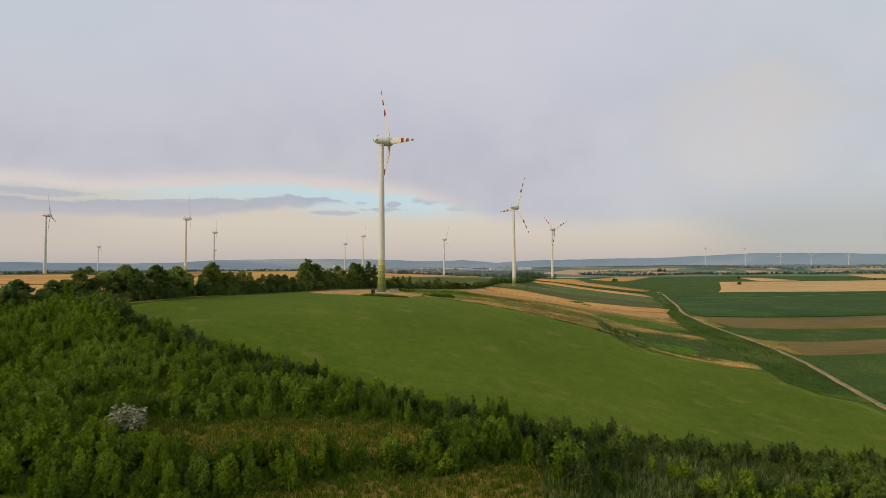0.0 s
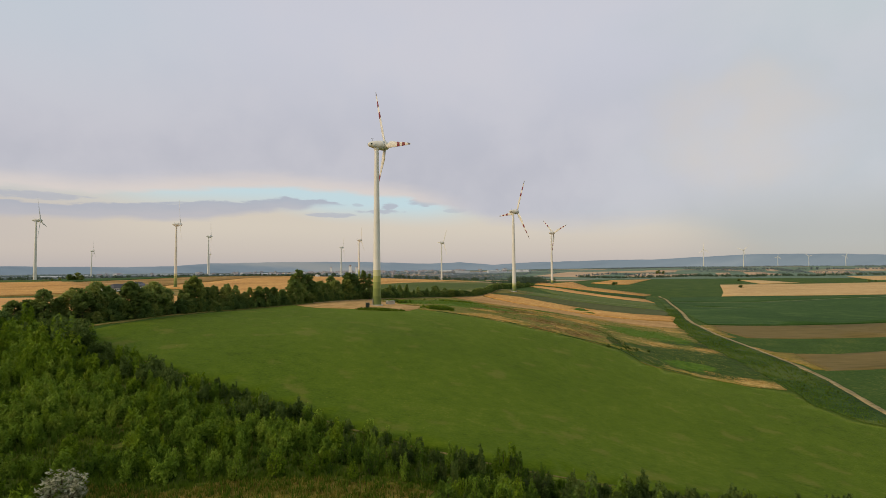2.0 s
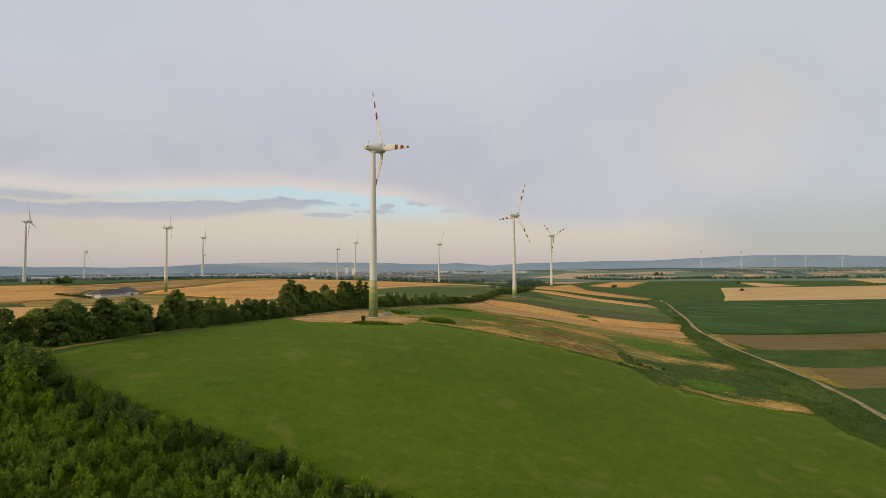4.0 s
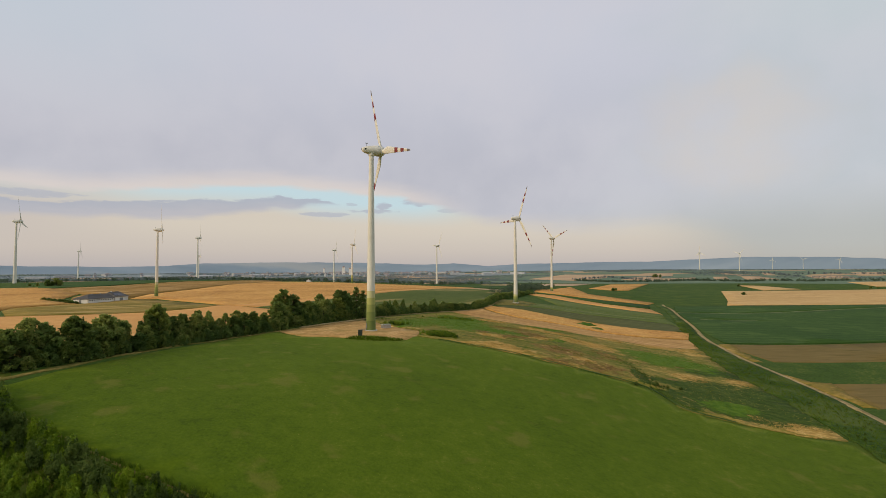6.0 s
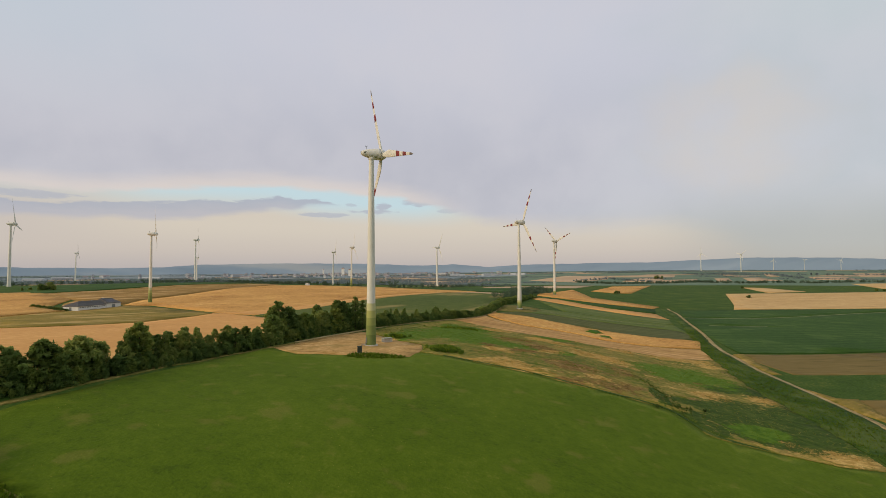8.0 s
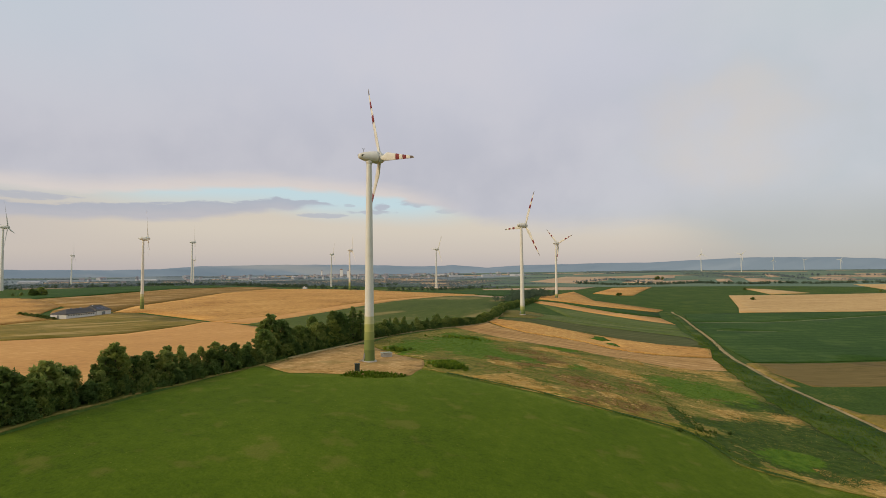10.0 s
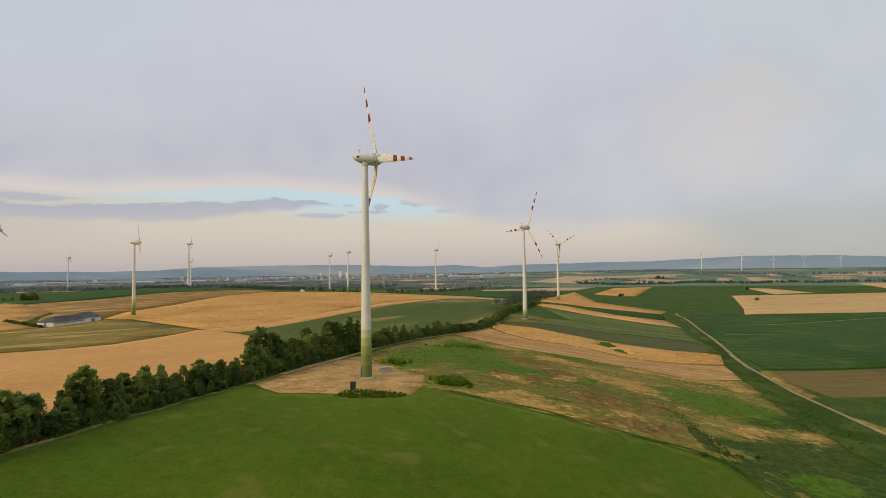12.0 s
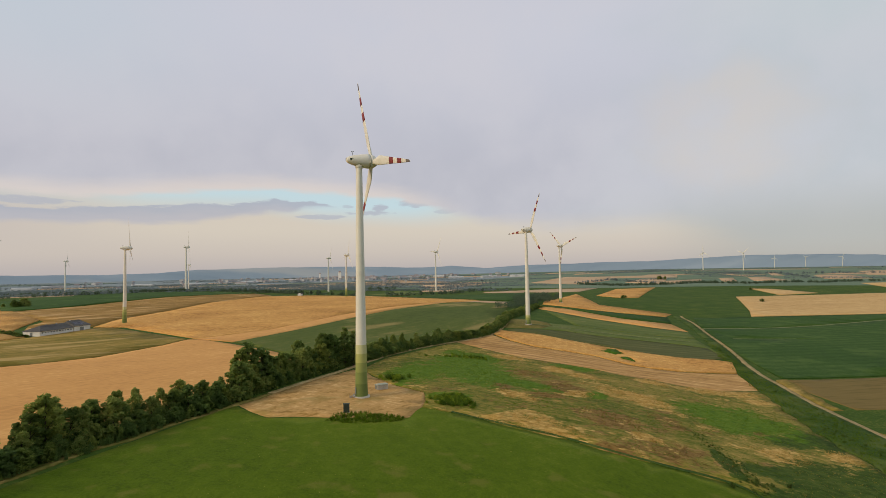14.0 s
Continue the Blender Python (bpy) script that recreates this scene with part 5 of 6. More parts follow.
def tree(kind, n, x, y, tall, turn, label, group="", wide=1.0):
    trunk, crown = TREES[kind][n % len(TREES[kind])]
    full = {"broad": 10, "bushy": 7, "tall": 18}[kind]
    s = tall / full
    top = empty("tree", Matrix.LocRotScale((x, y, hz(x, y) - 0.1), Euler((0, 0, turn)), (s * wide, s * wide, s)), label, "tree", group)
    part("trunk", trunk, None, top)
    part("crown", crown, None, top)
    return top


HEDGE = [(-96, -142), (-100, -124), (-99, -110), (-86, -102), (-78, -86), (-70, -62), (-61, -38), (-52, -14), (-44, 6), (-34, 32), (-24, 60), (-12, 88), (-2, 116), (14, 150), (30, 176), (48, 200),
         (66, 228), (82, 268), (94, 320), (112, 372), (134, 430), (150, 480), (170, 520)]


def along(line, step):
    """Points every step metres along a line, with their direction."""
    left = 0.0
    for a, b in zip(line, line[1:]):
        length = math.dist(a, b)
        d = ((b[0] - a[0]) / length, (b[1] - a[1]) / length)
        while left < length:
            yield a[0] + d[0] * left, a[1] + d[1] * left, d
            left += step
        left -= length


r = np.random.default_rng(5)
for i, (x, y, d) in enumerate(along(HEDGE, 3.4)):
    side = r.uniform(-4.5, 2.8)
    x, y = x - d[1] * side, y + d[0] * side
    ups = 0.80 + 0.45 * noise.noise((x * 0.06, y * 0.06, 1))
    if y < 12:
        tall, kind = (12.6 if abs(y + 17) > 7 else 9.0) * ups * r.uniform(0.72, 1.32), "broad" if r.uniform() < 0.8 else "bushy"
    elif y < 70:
        tall, kind = 14.0 * ups * r.uniform(0.75, 1.22), "broad"
    else:
        tall, kind = 7.0 * ups * r.uniform(0.85, 1.15), "bushy"
    if x < -96:
        tall, kind = 6.5 * r.uniform(0.8, 1.25), "bushy"
    tree(kind, i, x, y, tall, r.uniform(0, 6.28), "leafy green hedgerow tree along the farm track" if kind == "broad" else "dense bushy hedge tree with leaves to the ground",
         "hedgerow trees", r.uniform(0.75, 1.15) * (1.0 if y < 70 else 1.5))
for i, (x, y, d) in enumerate(along(HEDGE[3:15], 6.5)):
    side = r.uniform(-4.0, 2.0)
    tree("bushy" if i % 2 else "broad", i + 1, x - d[1] * side, y + d[0] * side, r.uniform(6.5, 10.5), r.uniform(0, 6.28), "slim leafy hedgerow tree with pointed crown", "hedgerow trees", r.uniform(0.5, 0.75))
# the lower front row of the hedge, leafy to the ground
for i, (x, y, d) in enumerate(along(HEDGE[3:13], 3.2)):
    side = r.uniform(-8.2, -4.6) if y < 0 else r.uniform(-6.2, -3.6)
    tree("bushy", i * 3, x - d[1] * side, y + d[0] * side, r.uniform(3.2, 6.4), r.uniform(0, 6.28), "low bushy hedge tree with leaves to the ground", "hedgerow trees", r.uniform(0.75, 1.2))
for x, y, tall in ((-17, 62, 19.5), (-13.5, 66, 17.5), (-27, 52, 12.5)):
    tree("tall", int(tall), x, y, tall, tall, "tall narrow poplar standing above the hedge", "poplars")
# the hedge's dense skirt of bushes
skirt = []
for x, y, d in along(HEDGE[1:], 1.7):
    for k in range(3 if y < 300 else 2):
        side = r.uniform(-8.8 if y < 0 else -7.0, 3.0) if k else r.uniform(-9.6 if y < 0 else -7.2, -5.0)
        skirt.append((x - d[1] * side, y + d[0] * side, r.uniform(1.6, 5.2) if k else r.uniform(1.2, 3.4), int(r.choice([3, 4, 0, 1])), r.uniform(0, 6.28), "hedgeleaf" if r.uniform() < 0.35 else "leaf"))
thicket("hedge_undergrowth", skirt, "dense green undergrowth below the hedgerow trees", "leaf", 4)
thicket("hedge_undergrowth", skirt, "yellow-green bushes along the foot of the hedge", "hedgeleaf", 4)
# bushes round the gravel pad and in the weeds
pad_bushes = []
for k in range(190):
    a, d = r.uniform(0, 6.28), math.sqrt(r.uniform())
    pad_bushes.append((5 + 11.5 * d * math.cos(a), -26.5 + 4.6 * d * math.sin(a) + 0.12 * 11 * d * math.cos(a), r.uniform(0.7, 1.9) * (1.15 - 0.5 * d), int(r.choice([3, 4])), r.uniform(0, 6.28), "sapling" if k % 3 else "shrub"))
thicket("low_bushes", pad_bushes, "low green bushes in front of the gravel pad", "shrub", 3)
thicket("low_bushes", pad_bushes, "feathery yellow-green weeds in front of the gravel pad", "sapling", 3)
weed_bushes = []
for cx, cy, wx, wy, lo, hi, count in ((33, -1, 3.2, 3.6, 1.4, 2.8, 170), (9, 33, 2.2, 3, 1.5, 3.0, 40), (45, 112, 8, 4, 1.0, 2.2, 90)):
    weed_bushes += [(cx + r.normal(0, wx), cy + r.normal(0, wy), r.uniform(lo, hi), int(r.choice([3, 4])), r.uniform(0, 6.28), "sapling" if r.uniform() < 0.4 else "shrub") for k in range(count)]
weed_bushes += [(120 + r.normal(0, 7), -41 + r.normal(0, 2.5), r.uniform(1.0, 2.6), int(r.choice([3, 4])), r.uniform(0, 6.28), "willow") for k in range(9)]
weed_bushes += [(120 - 0.06 * q + r.normal(0, 1.8), -4 - 0.95 * q + r.normal(0, 2.0), r.uniform(0.4, 1.15), int(r.choice([3, 4])), r.uniform(0, 6.28), "reedbed") for q in np.linspace(0, 52, 170)]
thicket("weed_bushes", weed_bushes, "green bushes at the corner of the gravel pad", "shrub", 3)
thicket("weed_bushes", weed_bushes, "yellow-green weeds at the corner of the gravel pad", "sapling", 3)
thicket("ditch_bushes", weed_bushes, "grey-green bushes at the meadow corner", "willow")
thicket("ditch_reeds", weed_bushes, "line of dull green reeds down the fallow slope", "reedbed", 3)
# rough reeds and low scrub that fill the ditch beside the road
DITCH = [f[4] for f in FIELDS if f[0] == "verge"][0]
ditch = []
while len(ditch) < 380:
    x, y = r.uniform(160, 300), r.uniform(-112, 330)
    if y < 200 and abs(x - float(np.interp(y, [p[1] for p in ROAD[::-1]], [p[0] for p in ROAD[::-1]]))) < 5.0:
        continue
    if in_outline(x, y, DITCH) and noise.noise((x * 0.05, y * 0.05, 7.0)) > -0.45 and r.uniform() < 1.15 - max(y, 0) / 400:
        ditch.append((x, y, r.uniform(0.7, 1.5) * (1 + 0.5 * noise.noise((x * 0.08, y * 0.08, 1.0))), int(r.choice([3, 4, 3, 1])), r.uniform(0, 6.28), "reedbed"))
thicket("ditch_reeds", ditch, "rough dull green reeds in the ditch beside the dirt road", "reedbed", 3)
low_weeds = []
while len(low_weeds) < 600:
    x, y = 160 + r.normal(0, 22), -30 + r.normal(0, 22)
    if in_outline(x, y, [f[4] for f in FIELDS if f[0] == "weed_field"][0]) and drift_at(x, y, STRAW_DRIFTS) < 0.35:
        low_weeds.append((x, y, r.uniform(0.3, 0.75), int(r.choice([3, 4])), r.uniform(0, 6.28), "reedbed"))
thicket("ditch_reeds", low_weeds, "low rough green weeds on the lower slope", "reedbed", 6)


def tufts(name, outlines, count, tall, material, label, seed, blades=5, gate=None):
    """Grass tufts of a few bent blades each, scattered inside outlines."""
    r = np.random.default_rng(seed)
    xs, tries = [], 0
    boxes = [(min(p[0] for p in o), max(p[0] for p in o), min(p[1] for p in o), max(p[1] for p in o)) for o in outlines]
    while len(xs) < count and tries < count * 12:
        tries += 1
        o = outlines[tries % len(outlines)]
        x0, x1, y0, y1 = boxes[tries % len(outlines)]
        x, y = r.uniform(x0, x1), r.uniform(y0, y1)
        if in_outline(x, y, o) and (gate is None or gate(x, y)):
            xs.append((x, y))
    xy = np.repeat(np.array(xs), blades, 0)
    n = len(xy)
    z = np.repeat(height(np.array(xs)[:, 0], np.array(xs)[:, 1]), blades)
    a, lean = r.uniform(0, 6.28, n), r.uniform(0.1, 0.6, n)
    h = tall * r.uniform(0.6, 1.3, n)
    foot = np.c_[xy + r.normal(0, 0.25 * tall, (n, 2)), z]
    s = np.c_[-np.sin(a), np.cos(a), np.zeros(n)] * (0.05 * tall + 0.04)
    out = np.c_[np.cos(a) * lean, np.sin(a) * lean, np.ones(n)]
    v = np.stack([foot - s * 1.4, foot + s * 1.4, foot + out * h[:, None]], 1).reshape(-1, 3)
    tagged(new(name, mesh_from(name, v, np.arange(3 * n).reshape(-1, 3), material)), label, "grass", kind="stuff")


WEEDS = [f[4] for f in FIELDS if f[0] == "weed_field"]
LUSH = [f[4] for f in FIELDS if f[0] == "verge"]
def streak(x, y):
    """Long drifts along the slope, as the wind lays the grass."""
    a = radians(-20)
    u, w = x * math.cos(a) + y * math.sin(a), -x * math.sin(a) + y * math.cos(a)
    return noise.noise((u * 0.016, w * 0.055, 3.0)) + 0.5 * noise.noise((u * 0.05, w * 0.16, 8.0))


def spot(x, y, z):
    return noise.noise((x * 0.10, y * 0.16, z)) * 0.55


tufts("dry_grass", WEEDS, 4500, 0.5, "hay", "thin yellowing grass on the fallow slope", 3, gate=lambda x, y: streak(x, y) > 0.02 and drift_at(x, y, LUSH_DRIFTS) < 0.35)
tufts("dry_grass", WEEDS, 8000, 0.55, "straw", "tall pale dry grass in drifts on the fallow slope", 4, gate=lambda x, y: drift_at(x, y, STRAW_DRIFTS) + spot(x, y, 6.0) > 0.42)
tufts("dry_weeds", WEEDS, 3500, 0.6, "russet_blades", "dead reddish brown weeds on the fallow slope", 5, gate=lambda x, y: drift_at(x, y, RUSSET_DRIFTS) + spot(x, y, 2.0) > 0.42)
tufts("weeds", WEEDS + LUSH, 8000, 0.6, "weed", "green weeds and tall grass on the fallow slope", 6,
      gate=lambda x, y: drift_at(x, y, LUSH_DRIFTS) + spot(x, y, 9.0) > 0.3 or streak(x, y) < -0.15 and drift_at(x, y, STRAW_DRIFTS) < 0.3)
tufts("weeds", [[(-8, -31), (4, -32), (17, -27), (11, -21), (0, -20), (-7, -24)]], 160, 0.9, "weed", "tall green weeds at the gravel pad", 12)
tufts("tall_grass", [DITCH], 9000, 0.9, "weed", "tall green grass on the verge of the dirt road", 14, gate=lambda x, y: y < 260 and abs(x - float(np.interp(y, [p[1] for p in ROAD[::-1]], [p[0] for p in ROAD[::-1]]))) > 4.0)
MEADOW = [f[4] for f in FIELDS if f[0] == "meadow"]
tufts("dry_grass", MEADOW, 1500, 0.22, "hay", "small pale tufts scattered over the mown meadow", 15, blades=4, gate=lambda x, y: noise.noise((x * 0.035, y * 0.035, 11.0)) > 0.05)
tufts("dry_grass", CLEARINGS, 4500, 0.7, "hay", "dry yellow grass in the clearing", 9)
SLOPE_GRASS = [[(50, -214), (58, -184), (98, -178), (132, -170), (150, -190), (100, -220)]]
tufts("reeds", SLOPE_GRASS, 5200, 1.5, "reed", "tall grey-green reed grass on the lower slope", 10)
SCRUB_FLOOR = [[(-70, -222), (-104, -125), (-74, -124), (-38, -146), (-9, -156), (34, -176), (60, -184), (62, -222)]]
tufts("tall_grass", SCRUB_FLOOR, 16000, 1.0, "weed", "tall green grass between the young trees", 11)


# ---- kiosks at the turbine ----
def kiosk(x, y, turn):
    top = empty("transformer_kiosk", pose(x, y, hz(x, y) + 0.02, 0, 0, turn), "small grey concrete transformer kiosk with pale roof", "kiosk")
    bm = bmesh.new()
    box(bm, -1.35, -2.2, 0, 1.35, 2.2, 1.75)
    bevel(bm, 0.04)
    body = part("body", bm, "concrete", top)
    bm = bmesh.new()
    box(bm, -1.5, -2.35, 1.75, 1.5, 2.35, 1.98)
    bevel(bm, 0.06)
    part("roof", bm, "roofgreen", top, "pale green flat roof slab")
    for k in (-0.62, 0.62):
        bm = bmesh.new()
        box(bm, k - 0.55, -2.24, 0.12, k + 0.55, -2.2, 1.6)
        for j in range(5):
            box(bm, k - 0.4, -2.262, 1.0 + 0.1 * j, k + 0.4, -2.24, 1.05 + 0.1 * j)
        part("door", bm, "greymetal", body, "grey louvred door")
    return top


kiosk(5.6, 13.2, -60)


def switch_cabinet(x, y, turn):
    top = empty("switch_cabinet", pose(x, y, hz(x, y) + 0.02, 0, 0, turn), "dark green metal switch cabinet on gravel", "cabinet")
    bm = bmesh.new()
    box(bm, -0.95, -0.75, 0.1, 0.95, 0.75, 2.7)
    bevel(bm, 0.04)
    body = part("body", bm, "darkmetal", top)
    bm = bmesh.new()
    box(bm, -1.05, -0.85, -0.2, 1.05, 0.85, 0.12)
    part("plinth", bm, "concrete", top, "concrete plinth")
    bm = bmesh.new()
    box(bm, -1.05, -0.85, 2.7, 1.05, 0.85, 2.82)
    bevel(bm, 0.03)
    part("roof", bm, "darkmetal", top)
    for k in (-0.47, 0.47):
        bm = bmesh.new()
        box(bm, k - 0.42, -0.79, 0.3, k + 0.42, -0.75, 2.55)
        for j in range(4):
            box(bm, k - 0.3, -0.81, 1.9 + 0.12 * j, k + 0.3, -0.79, 1.95 + 0.12 * j)
        part("door", bm, "darkmetal", body, "dark green panel door")
    return top


switch_cabinet(-2.3, -20.5, 8)


# ---- the barn ----
def gable_roof(bm, x0, x1, y0, y1, z, rise, over=0.7, thick=0.25):
    """A pitched roof with its ridge along y."""
    xm = (x0 + x1) / 2
    x0, x1, y0, y1 = x0 - over, x1 + over, y0 - over, y1 + over
    drop = rise * over / (xm - x0 - over)
    for a, b in ((x0, xm), (x1, xm)):
        low, high = [(a, y, z - drop) for y in (y0, y1)], [(b, y, z + rise) for y in (y1, y0)]
        v = [bm.verts.new(p) for p in low + high] + [bm.verts.new((p[0], p[1], p[2] + thick)) for p in low + high]
        for q in ((0, 1, 2, 3), (7, 6, 5, 4), (0, 4, 5, 1), (1, 5, 6, 2), (2, 6, 7, 3), (3, 7, 4, 0)):
            bm.faces.new([v[i] for i in q])
    bmesh.ops.recalc_face_normals(bm, faces=list(bm.faces))


def hip_roof(bm, x0, x1, y0, y1, z, rise, over, hip0, hip1, thick=0.25):
    """A roof with its ridge along y that slopes down at the ends too."""
    xm = (x0 + x1) / 2
    drop = rise * over / (xm - x0)
    x0, x1, y0, y1 = x0 - over, x1 + over, y0 - over, y1 + over
    low = [(x0, y0), (x1, y0), (x1, y1), (x0, y1)]
    under = [bm.verts.new((x, y, z - drop)) for x, y in low]
    eaves = [bm.verts.new((x, y, z - drop + thick)) for x, y in low]
    a, b = bm.verts.new((xm, y0 + hip0, z + rise + thick)), bm.verts.new((xm, y1 - hip1, z + rise + thick))
    for q in ([eaves[0], eaves[1], a], [eaves[1], eaves[2], b, a], [eaves[2], eaves[3], b], [eaves[3], eaves[0], a, b], under[::-1]):
        bm.faces.new(q)
    for k in range(4):
        bm.faces.new([under[k], under[(k + 1) % 4], eaves[(k + 1) % 4], eaves[k]])
    bmesh.ops.recalc_face_normals(bm, faces=list(bm.faces))


def gable_walls(bm, x0, x1, y0, y1, z, rise):
    box(bm, x0, y0, -0.6, x1, y1, z)
    xm = (x0 + x1) / 2
    for y, s in ((y0, 0.3), (y1, -0.3)):
        v = [bm.verts.new(p) for p in ((x0, y, z), (x1, y, z), (xm, y, z + rise), (x0, y + s, z), (x1, y + s, z), (xm, y + s, z + rise))]
        for q in ((0, 1, 2), (5, 4, 3), (0, 3, 4, 1), (1, 4, 5, 2), (2, 5, 3, 0)):
            bm.faces.new([v[i] for i in q])
    bmesh.ops.recalc_face_normals(bm, faces=list(bm.faces))


def barn():
    """Long low barn: local y runs along the front, x points out of the front wall."""
    a, b = Vector((-281, 219)), Vector((-274, 267))
    turn = math.degrees(math.atan2(b.y - a.y, b.x - a.x)) - 90
    z0 = min(hz(*a), hz(*b))
    top = empty("barn", pose(a.x, a.y, z0, 0, 0, turn), "long white barn with grey pitched roof and solar panels", "barn")
    bm = bmesh.new()
    box(bm, -15, 0, -0.6, 0, 31, 4.0)
    wall = part("wall", bm, "plaster", top)
    bm = bmesh.new()
    hip_roof(bm, -15, 0, 0, 31.2, 4.0, 3.5, 0.6, 8.5, 0.9)
    roof = part("roof", bm, "slate", top, "grey sheet roof")
    bm = bmesh.new()
    box(bm, -14, 31.3, -0.6, 0.8, 48, 4.8)
    part("wing", bm, "plaster", top, "taller white end wing")
    bm = bmesh.new()
    hip_roof(bm, -14, 0.8, 31.3, 48, 4.8, 4.2, 0.6, 1.5, 4.5)
    wing_roof = part("wing_roof", bm, "slate", top, "dark roof with solar panels")
    slope = math.atan2(4.2, 7.4)
    tile = bmesh.new()
    box(tile, -6.7, 34, 8.3, -6.1, 34.8, 9.6)
    part("chimney", tile, "plaster", wing_roof)
    panel = bmesh.new()
    box(panel, -0.8, -0.5, 0, 0.8, 0.5, 0.05)
    bevel(panel, 0.015, 1)
    pm = bpy.data.meshes.new("solar_panel")
    panel.to_mesh(pm)
    panel.free()
    pm.materials.append(M["solar"])
    for i in range(2):
        for j in range(8):
            if (i, j) in ((1, 3), (1, 6)):
                continue
            p = part("solar_panel", pm, None, wing_roof)
            s = 2.6 + i * 2.0
            p.matrix_local = Matrix.Translation((0.8 - s * math.cos(slope), 34.6 + j * 1.1, 4.8 + s * math.sin(slope) + 0.30)) @ Matrix.Rotation(slope, 4, "Y") @ Matrix.Diagonal((1.15, 0.94, 1, 1))
    wm = small_mesh("window", "dark", [(-0.05, -0.75, 0, 0.06, 0.75, 0.9)], 0)
    fm = small_mesh("window_frame", "plaster", [(-0.02, -0.9, -0.12, 0.1, 0.9, 0.0), (-0.02, -0.9, 0.9, 0.1, 0.9, 1.0), (-0.02, -0.9, 0, 0.1, -0.78, 0.9), (-0.02, 0.78, 0, 0.1, 0.9, 0.9), (-0.02, -0.05, 0, 0.09, 0.05, 0.9)], 0)
    for k in range(11):
        w = part("window", wm, None, wall, "dark window")
        w.location = (0.02, 2.4 + 2.62 * k, 2.2)
        part("window_frame", fm, None, w)
    gate = bmesh.new()
    box(gate, -8.6, -0.1, 0, -6.4, 0.02, 3.0)
    part("gate", gate, "greymetal", wall, "grey sliding gate")
    g2 = bmesh.new()
    box(g2, 0.78, 37, 0, 0.9, 41, 3.4)
    part("gate", g2, "greymetal", wall, "grey sliding gate")
    for k in (12, 22):
        v = bmesh.new()
        box(v, -8.0, k, 7.2, -7.0, k + 1.2, 8.1)
        bevel(v, 0.05, 1)
        part("ridge_vent", v, "greymetal", roof)


barn()
for i in range(26):
    u = i / 25
    tree("bushy", i, -288 - 54 * u + 1.5 * math.sin(i * 4.1), 213 + 36 * u + 1.5 * math.cos(i * 2.7), 2.3 + 0.7 * math.sin(i * 1.9), i * 1.3, "low dark green bush in a row beside the barn", "barn bushes", 1.9)
for i, (x, y, tall) in enumerate(((-536, 512, 10), (-529, 520, 12), (-542, 520, 9), (-552, 514, 5), (-522, 518, 8), (-562, 512, 4), (-531, 514, 7))):
    tree("broad", i, x, y, tall, i * 2.1, "large dark tree beside the green crop", "field trees", 1.45)
tree("bushy", 1, 611, 722, 6, 0.5, "lone round tree standing in ripe wheat", "field trees", 1.4)
for i, (x, y, tall) in enumerate(((880, 1760, 13), (893, 1772, 14), (908, 1764, 12), (900, 1750, 10))):
    tree("broad", i, x, y, tall, i, "big dark tree clump on the plain", "far trees", 1.4)
for i, (x, y, tall) in enumerate(((402, 832, 6), (410, 842, 5), (398, 826, 4.5), (810, 1075, 6), (1010, 905, 5), (1024, 902, 4))):
    tree("bushy", i, x, y, tall, i, "dark bush at a field corner", "field bushes", 1.4)


# ---- woods and hedges of the plain ----
def far_trees(name, sites, label, leaf=1.5, per=70, material="farwood"):
    """Rows of small far trees, a cloud of leaves each, joined."""
    r = np.random.default_rng(len(sites))
    v, f, base = [], [], 0
    ground = height([p[0] for p in sites], [p[1] for p in sites])
    for (x, y, tall, wide), z in zip(sites, ground):
        q = r.normal(size=(per, 3))
        q /= np.linalg.norm(q, axis=1)[:, None]
        q *= r.uniform(0.5, 1.0, (per, 1))
        lump = 1 + 0.35 * np.sin(q[:, 0] * 5 + x) * np.sin(q[:, 1] * 4 + y)
        p = np.c_[x + q[:, 0] * wide * lump, y + q[:, 1] * wide * lump, z + tall * 0.5 + q[:, 2] * tall * 0.5 * lump]
        lv, lf = leaf_blades(p, leaf * tall / 9, 0.1, 1.2, int(abs(x * 7 + y)))
        v.append(lv)
        f.append(lf + base)
        base += len(lv)
    tagged(new(name, mesh_from(name, np.concatenate(v), np.concatenate(f), material)), label, "trees", kind="stuff")


def row(line, step, tall, spread=6, gap=0.0, seed=1):
    r = np.random.default_rng(seed)
    out = []
    for x, y, d in along(line, step):
        if r.uniform() < gap:
            continue
        out.append((x + r.normal(0, spread), y + r.normal(0, spread), tall * r.uniform(0.6, 1.35), tall * r.uniform(0.45, 0.75)))
    return out


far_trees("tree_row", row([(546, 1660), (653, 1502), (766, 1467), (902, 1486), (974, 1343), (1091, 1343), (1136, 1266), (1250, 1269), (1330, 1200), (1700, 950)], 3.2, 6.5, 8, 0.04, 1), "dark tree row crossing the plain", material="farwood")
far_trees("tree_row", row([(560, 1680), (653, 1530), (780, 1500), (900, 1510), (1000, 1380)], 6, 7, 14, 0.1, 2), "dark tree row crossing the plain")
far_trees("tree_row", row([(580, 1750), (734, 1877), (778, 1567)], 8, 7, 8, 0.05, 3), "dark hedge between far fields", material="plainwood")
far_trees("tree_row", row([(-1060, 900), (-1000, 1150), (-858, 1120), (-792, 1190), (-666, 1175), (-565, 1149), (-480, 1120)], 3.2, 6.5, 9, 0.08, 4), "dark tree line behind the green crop")
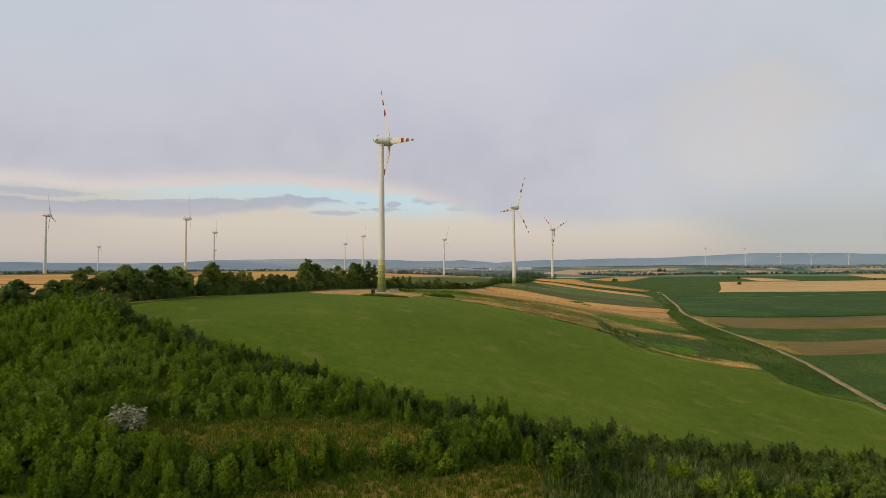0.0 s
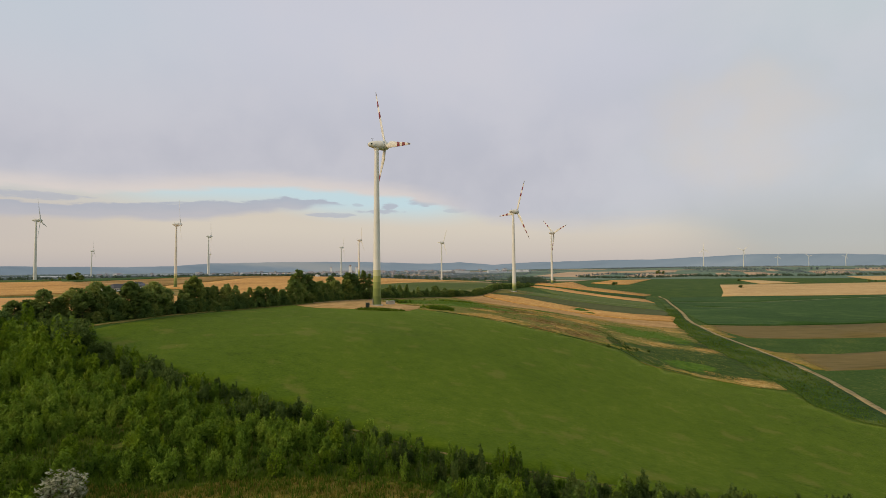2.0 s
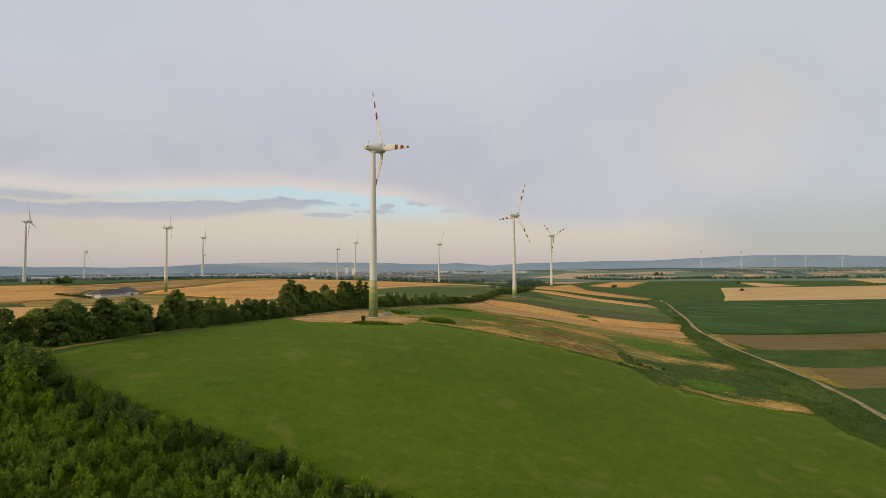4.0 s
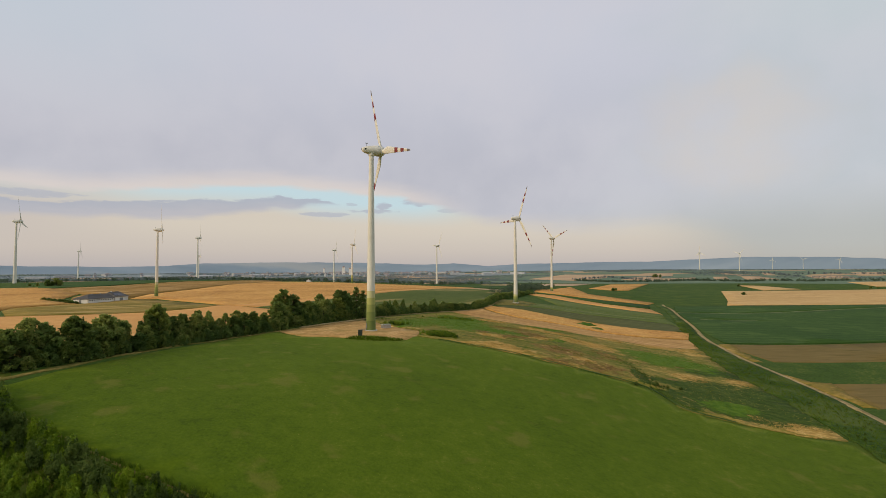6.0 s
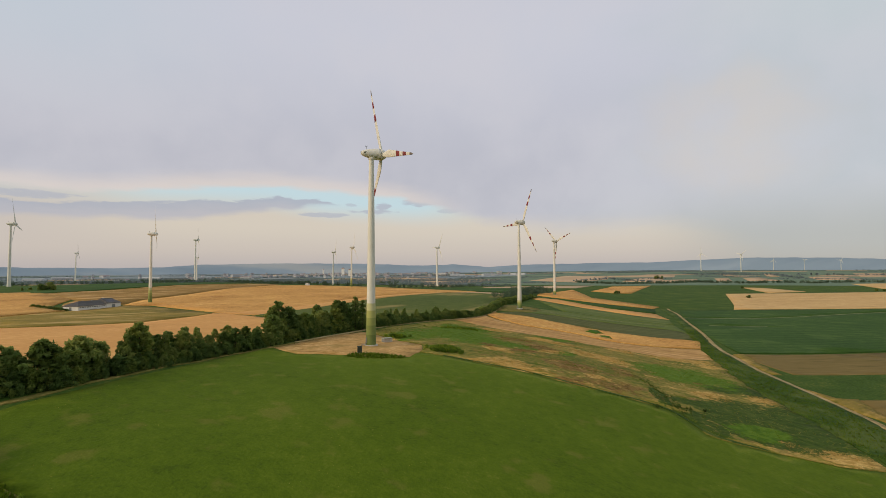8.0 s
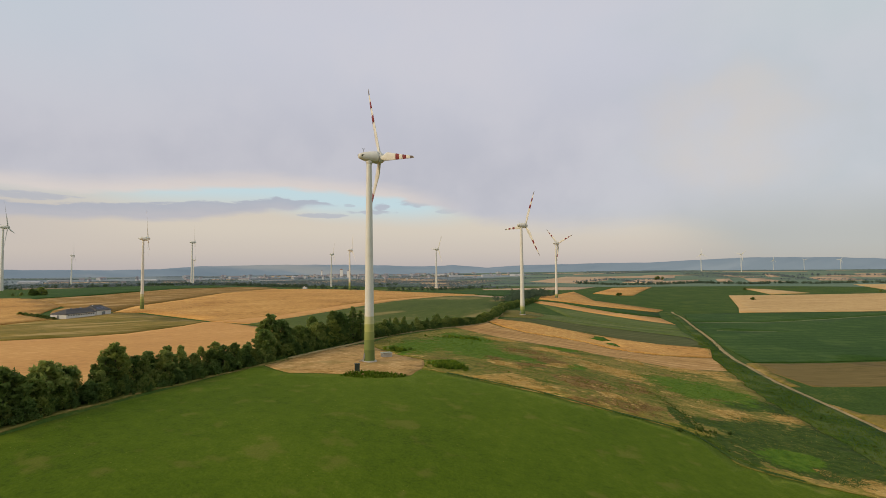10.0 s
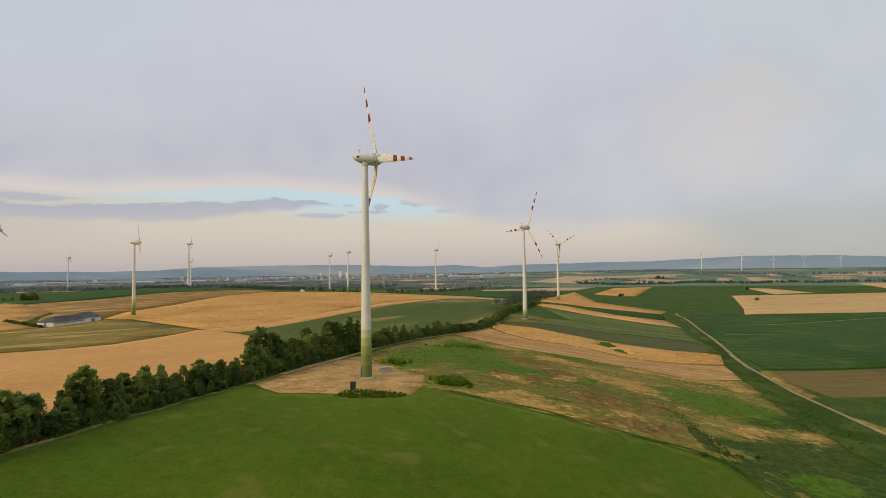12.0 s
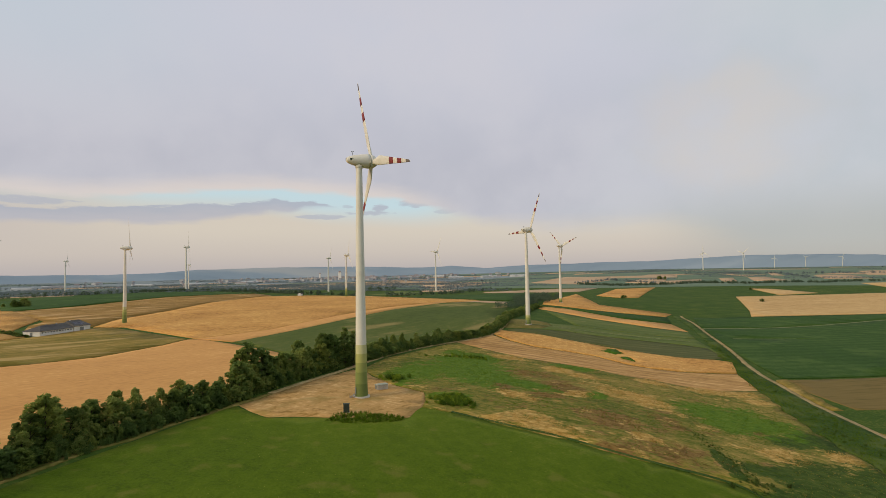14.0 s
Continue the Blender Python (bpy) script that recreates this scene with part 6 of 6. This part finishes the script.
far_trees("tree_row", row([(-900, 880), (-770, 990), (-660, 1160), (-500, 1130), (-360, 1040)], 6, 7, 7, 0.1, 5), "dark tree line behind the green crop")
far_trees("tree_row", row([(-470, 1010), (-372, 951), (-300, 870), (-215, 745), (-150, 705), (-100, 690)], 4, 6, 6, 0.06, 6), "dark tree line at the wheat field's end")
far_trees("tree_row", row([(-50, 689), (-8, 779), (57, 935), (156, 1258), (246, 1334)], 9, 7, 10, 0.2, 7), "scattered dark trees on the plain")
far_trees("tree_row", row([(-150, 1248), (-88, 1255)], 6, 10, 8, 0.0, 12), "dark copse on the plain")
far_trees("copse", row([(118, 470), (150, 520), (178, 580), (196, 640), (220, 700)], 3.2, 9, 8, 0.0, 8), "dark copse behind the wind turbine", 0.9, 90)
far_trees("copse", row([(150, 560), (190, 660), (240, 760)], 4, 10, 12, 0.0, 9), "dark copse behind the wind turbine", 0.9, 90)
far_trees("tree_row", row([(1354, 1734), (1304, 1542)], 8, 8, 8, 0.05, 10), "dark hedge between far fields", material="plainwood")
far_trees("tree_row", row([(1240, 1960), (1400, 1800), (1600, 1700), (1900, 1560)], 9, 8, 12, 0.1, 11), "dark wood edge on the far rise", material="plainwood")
r = np.random.default_rng(77)
groves = []
for k in range(210):
    a, d = (r.uniform(-44, 3) if k < 95 or k >= 130 else r.uniform(3, 44)), r.uniform(2100, 4100) if k < 130 else r.uniform(1350, 2600)
    x, y = 27 + d * math.sin(radians(a)), -200 + d * math.cos(radians(a))
    n, turn = int(r.integers(20, 85)), radians(-a) + r.uniform(-0.3, 0.3)
    for j in range(n):
        groves.append((x + math.cos(turn) * j * 4.6 + r.normal(0, 2.5), y + math.sin(turn) * j * 4.6 + r.normal(0, 6), r.uniform(4, 7), r.uniform(5, 8)))
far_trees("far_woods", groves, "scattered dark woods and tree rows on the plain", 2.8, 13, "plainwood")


# ---- the far town ----
def house_meshes(w, l, h, rise, walls="farwall", tiles="fartile"):
    bm = bmesh.new()
    gable_walls(bm, -w / 2, w / 2, -l / 2, l / 2, h, rise)
    wall = bpy.data.meshes.new("wall")
    bm.to_mesh(wall)
    bm.free()
    wall.materials.append(M[walls])
    bm = bmesh.new()
    gable_roof(bm, -w / 2, w / 2, -l / 2, l / 2, h, rise)
    roof = bpy.data.meshes.new("roof")
    bm.to_mesh(roof)
    bm.free()
    roof.materials.append(M[tiles])
    return wall, roof


HOUSES = [house_meshes(11, 15, 7, 5), house_meshes(13, 24, 8, 5), house_meshes(26, 60, 10, 3), house_meshes(14, 14, 13, 4)]


def house(x, y, turn, n, label):
    top = empty("house", pose(x, y, hz(x, y), 0, 0, turn), label, "house", "town houses")
    part("wall", HOUSES[n][0], None, top)
    part("roof", HOUSES[n][1], None, top)


r = np.random.default_rng(15)
for k in range(170):
    a = r.normal(-9, 7) if k < 120 else r.uniform(-36, 12)
    d = r.uniform(3000, 4100) if k < 120 else r.uniform(2500, 4100)
    n = int(r.choice([0, 1, 2, 3], p=[0.5, 0.3, 0.12, 0.08]))
    house(27 + d * math.sin(radians(a)), -200 + d * math.cos(radians(a)), r.uniform(0, 180), n,
          "pale town house with red tiled roof" if n != 2 else "long pale industrial hall on the plain")
HALL = house_meshes(30, 85, 9, 2.5, "hall", "hall")
for a, d, turn in ((-38, 2900, 60), (-36, 3150, 95), (-29, 3000, 70), (-24.5, 2950, 120), (-19.5, 3050, 100), (-14.8, 3300, 70), (-2.5, 3350, 110), (0.6, 3400, 60), (2.4, 3000, 95), (6.0, 2950, 115), (9.2, 2950, 70)):
    x, y = 27 + d * math.sin(radians(a)), -200 + d * math.cos(radians(a))
    top = empty("industrial_hall", pose(x, y, hz(x, y), 0, 0, turn - a), "long pale industrial hall on the plain", "hall", "industrial halls")
    part("wall", HALL[0], None, top)
    part("roof", HALL[1], None, top)
for a, d, w, h, label in ((-10.3, 3300, 16, 48, "tall pale grain silo tower in the town"), (-12.4, 3500, 8, 40, "slender pale church tower in the town"), (-9.6, 3290, 12, 40, "reddish block tower in the town")):
    x, y = 27 + d * math.sin(radians(a)), -200 + d * math.cos(radians(a))
    top = empty("tower_block", pose(x, y, hz(x, y)), label, "tower")
    bm = bmesh.new()
    box(bm, -w / 2, -w / 2, -2, w / 2, w / 2, h)
    part("shaft", bm, "plaster", top)
    bm = bmesh.new()
    lathe(bm, [(h, w * 0.72), (h + w * 0.5, 0.0)], 4, "Z", False)
    part("roof", bm, "tile", top)
shed = empty("field_shed", pose(-196, 672, hz(-196, 672)), "small white shed at the wheat field's edge", "shed")
bm = bmesh.new()
gable_walls(bm, -3, 3, -5, 5, 3, 1.5)
part("wall", bm, "plaster", shed)
bm = bmesh.new()
gable_roof(bm, -3, 3, -5, 5, 3, 1.5, 0.4)
part("roof", bm, "slate", shed)
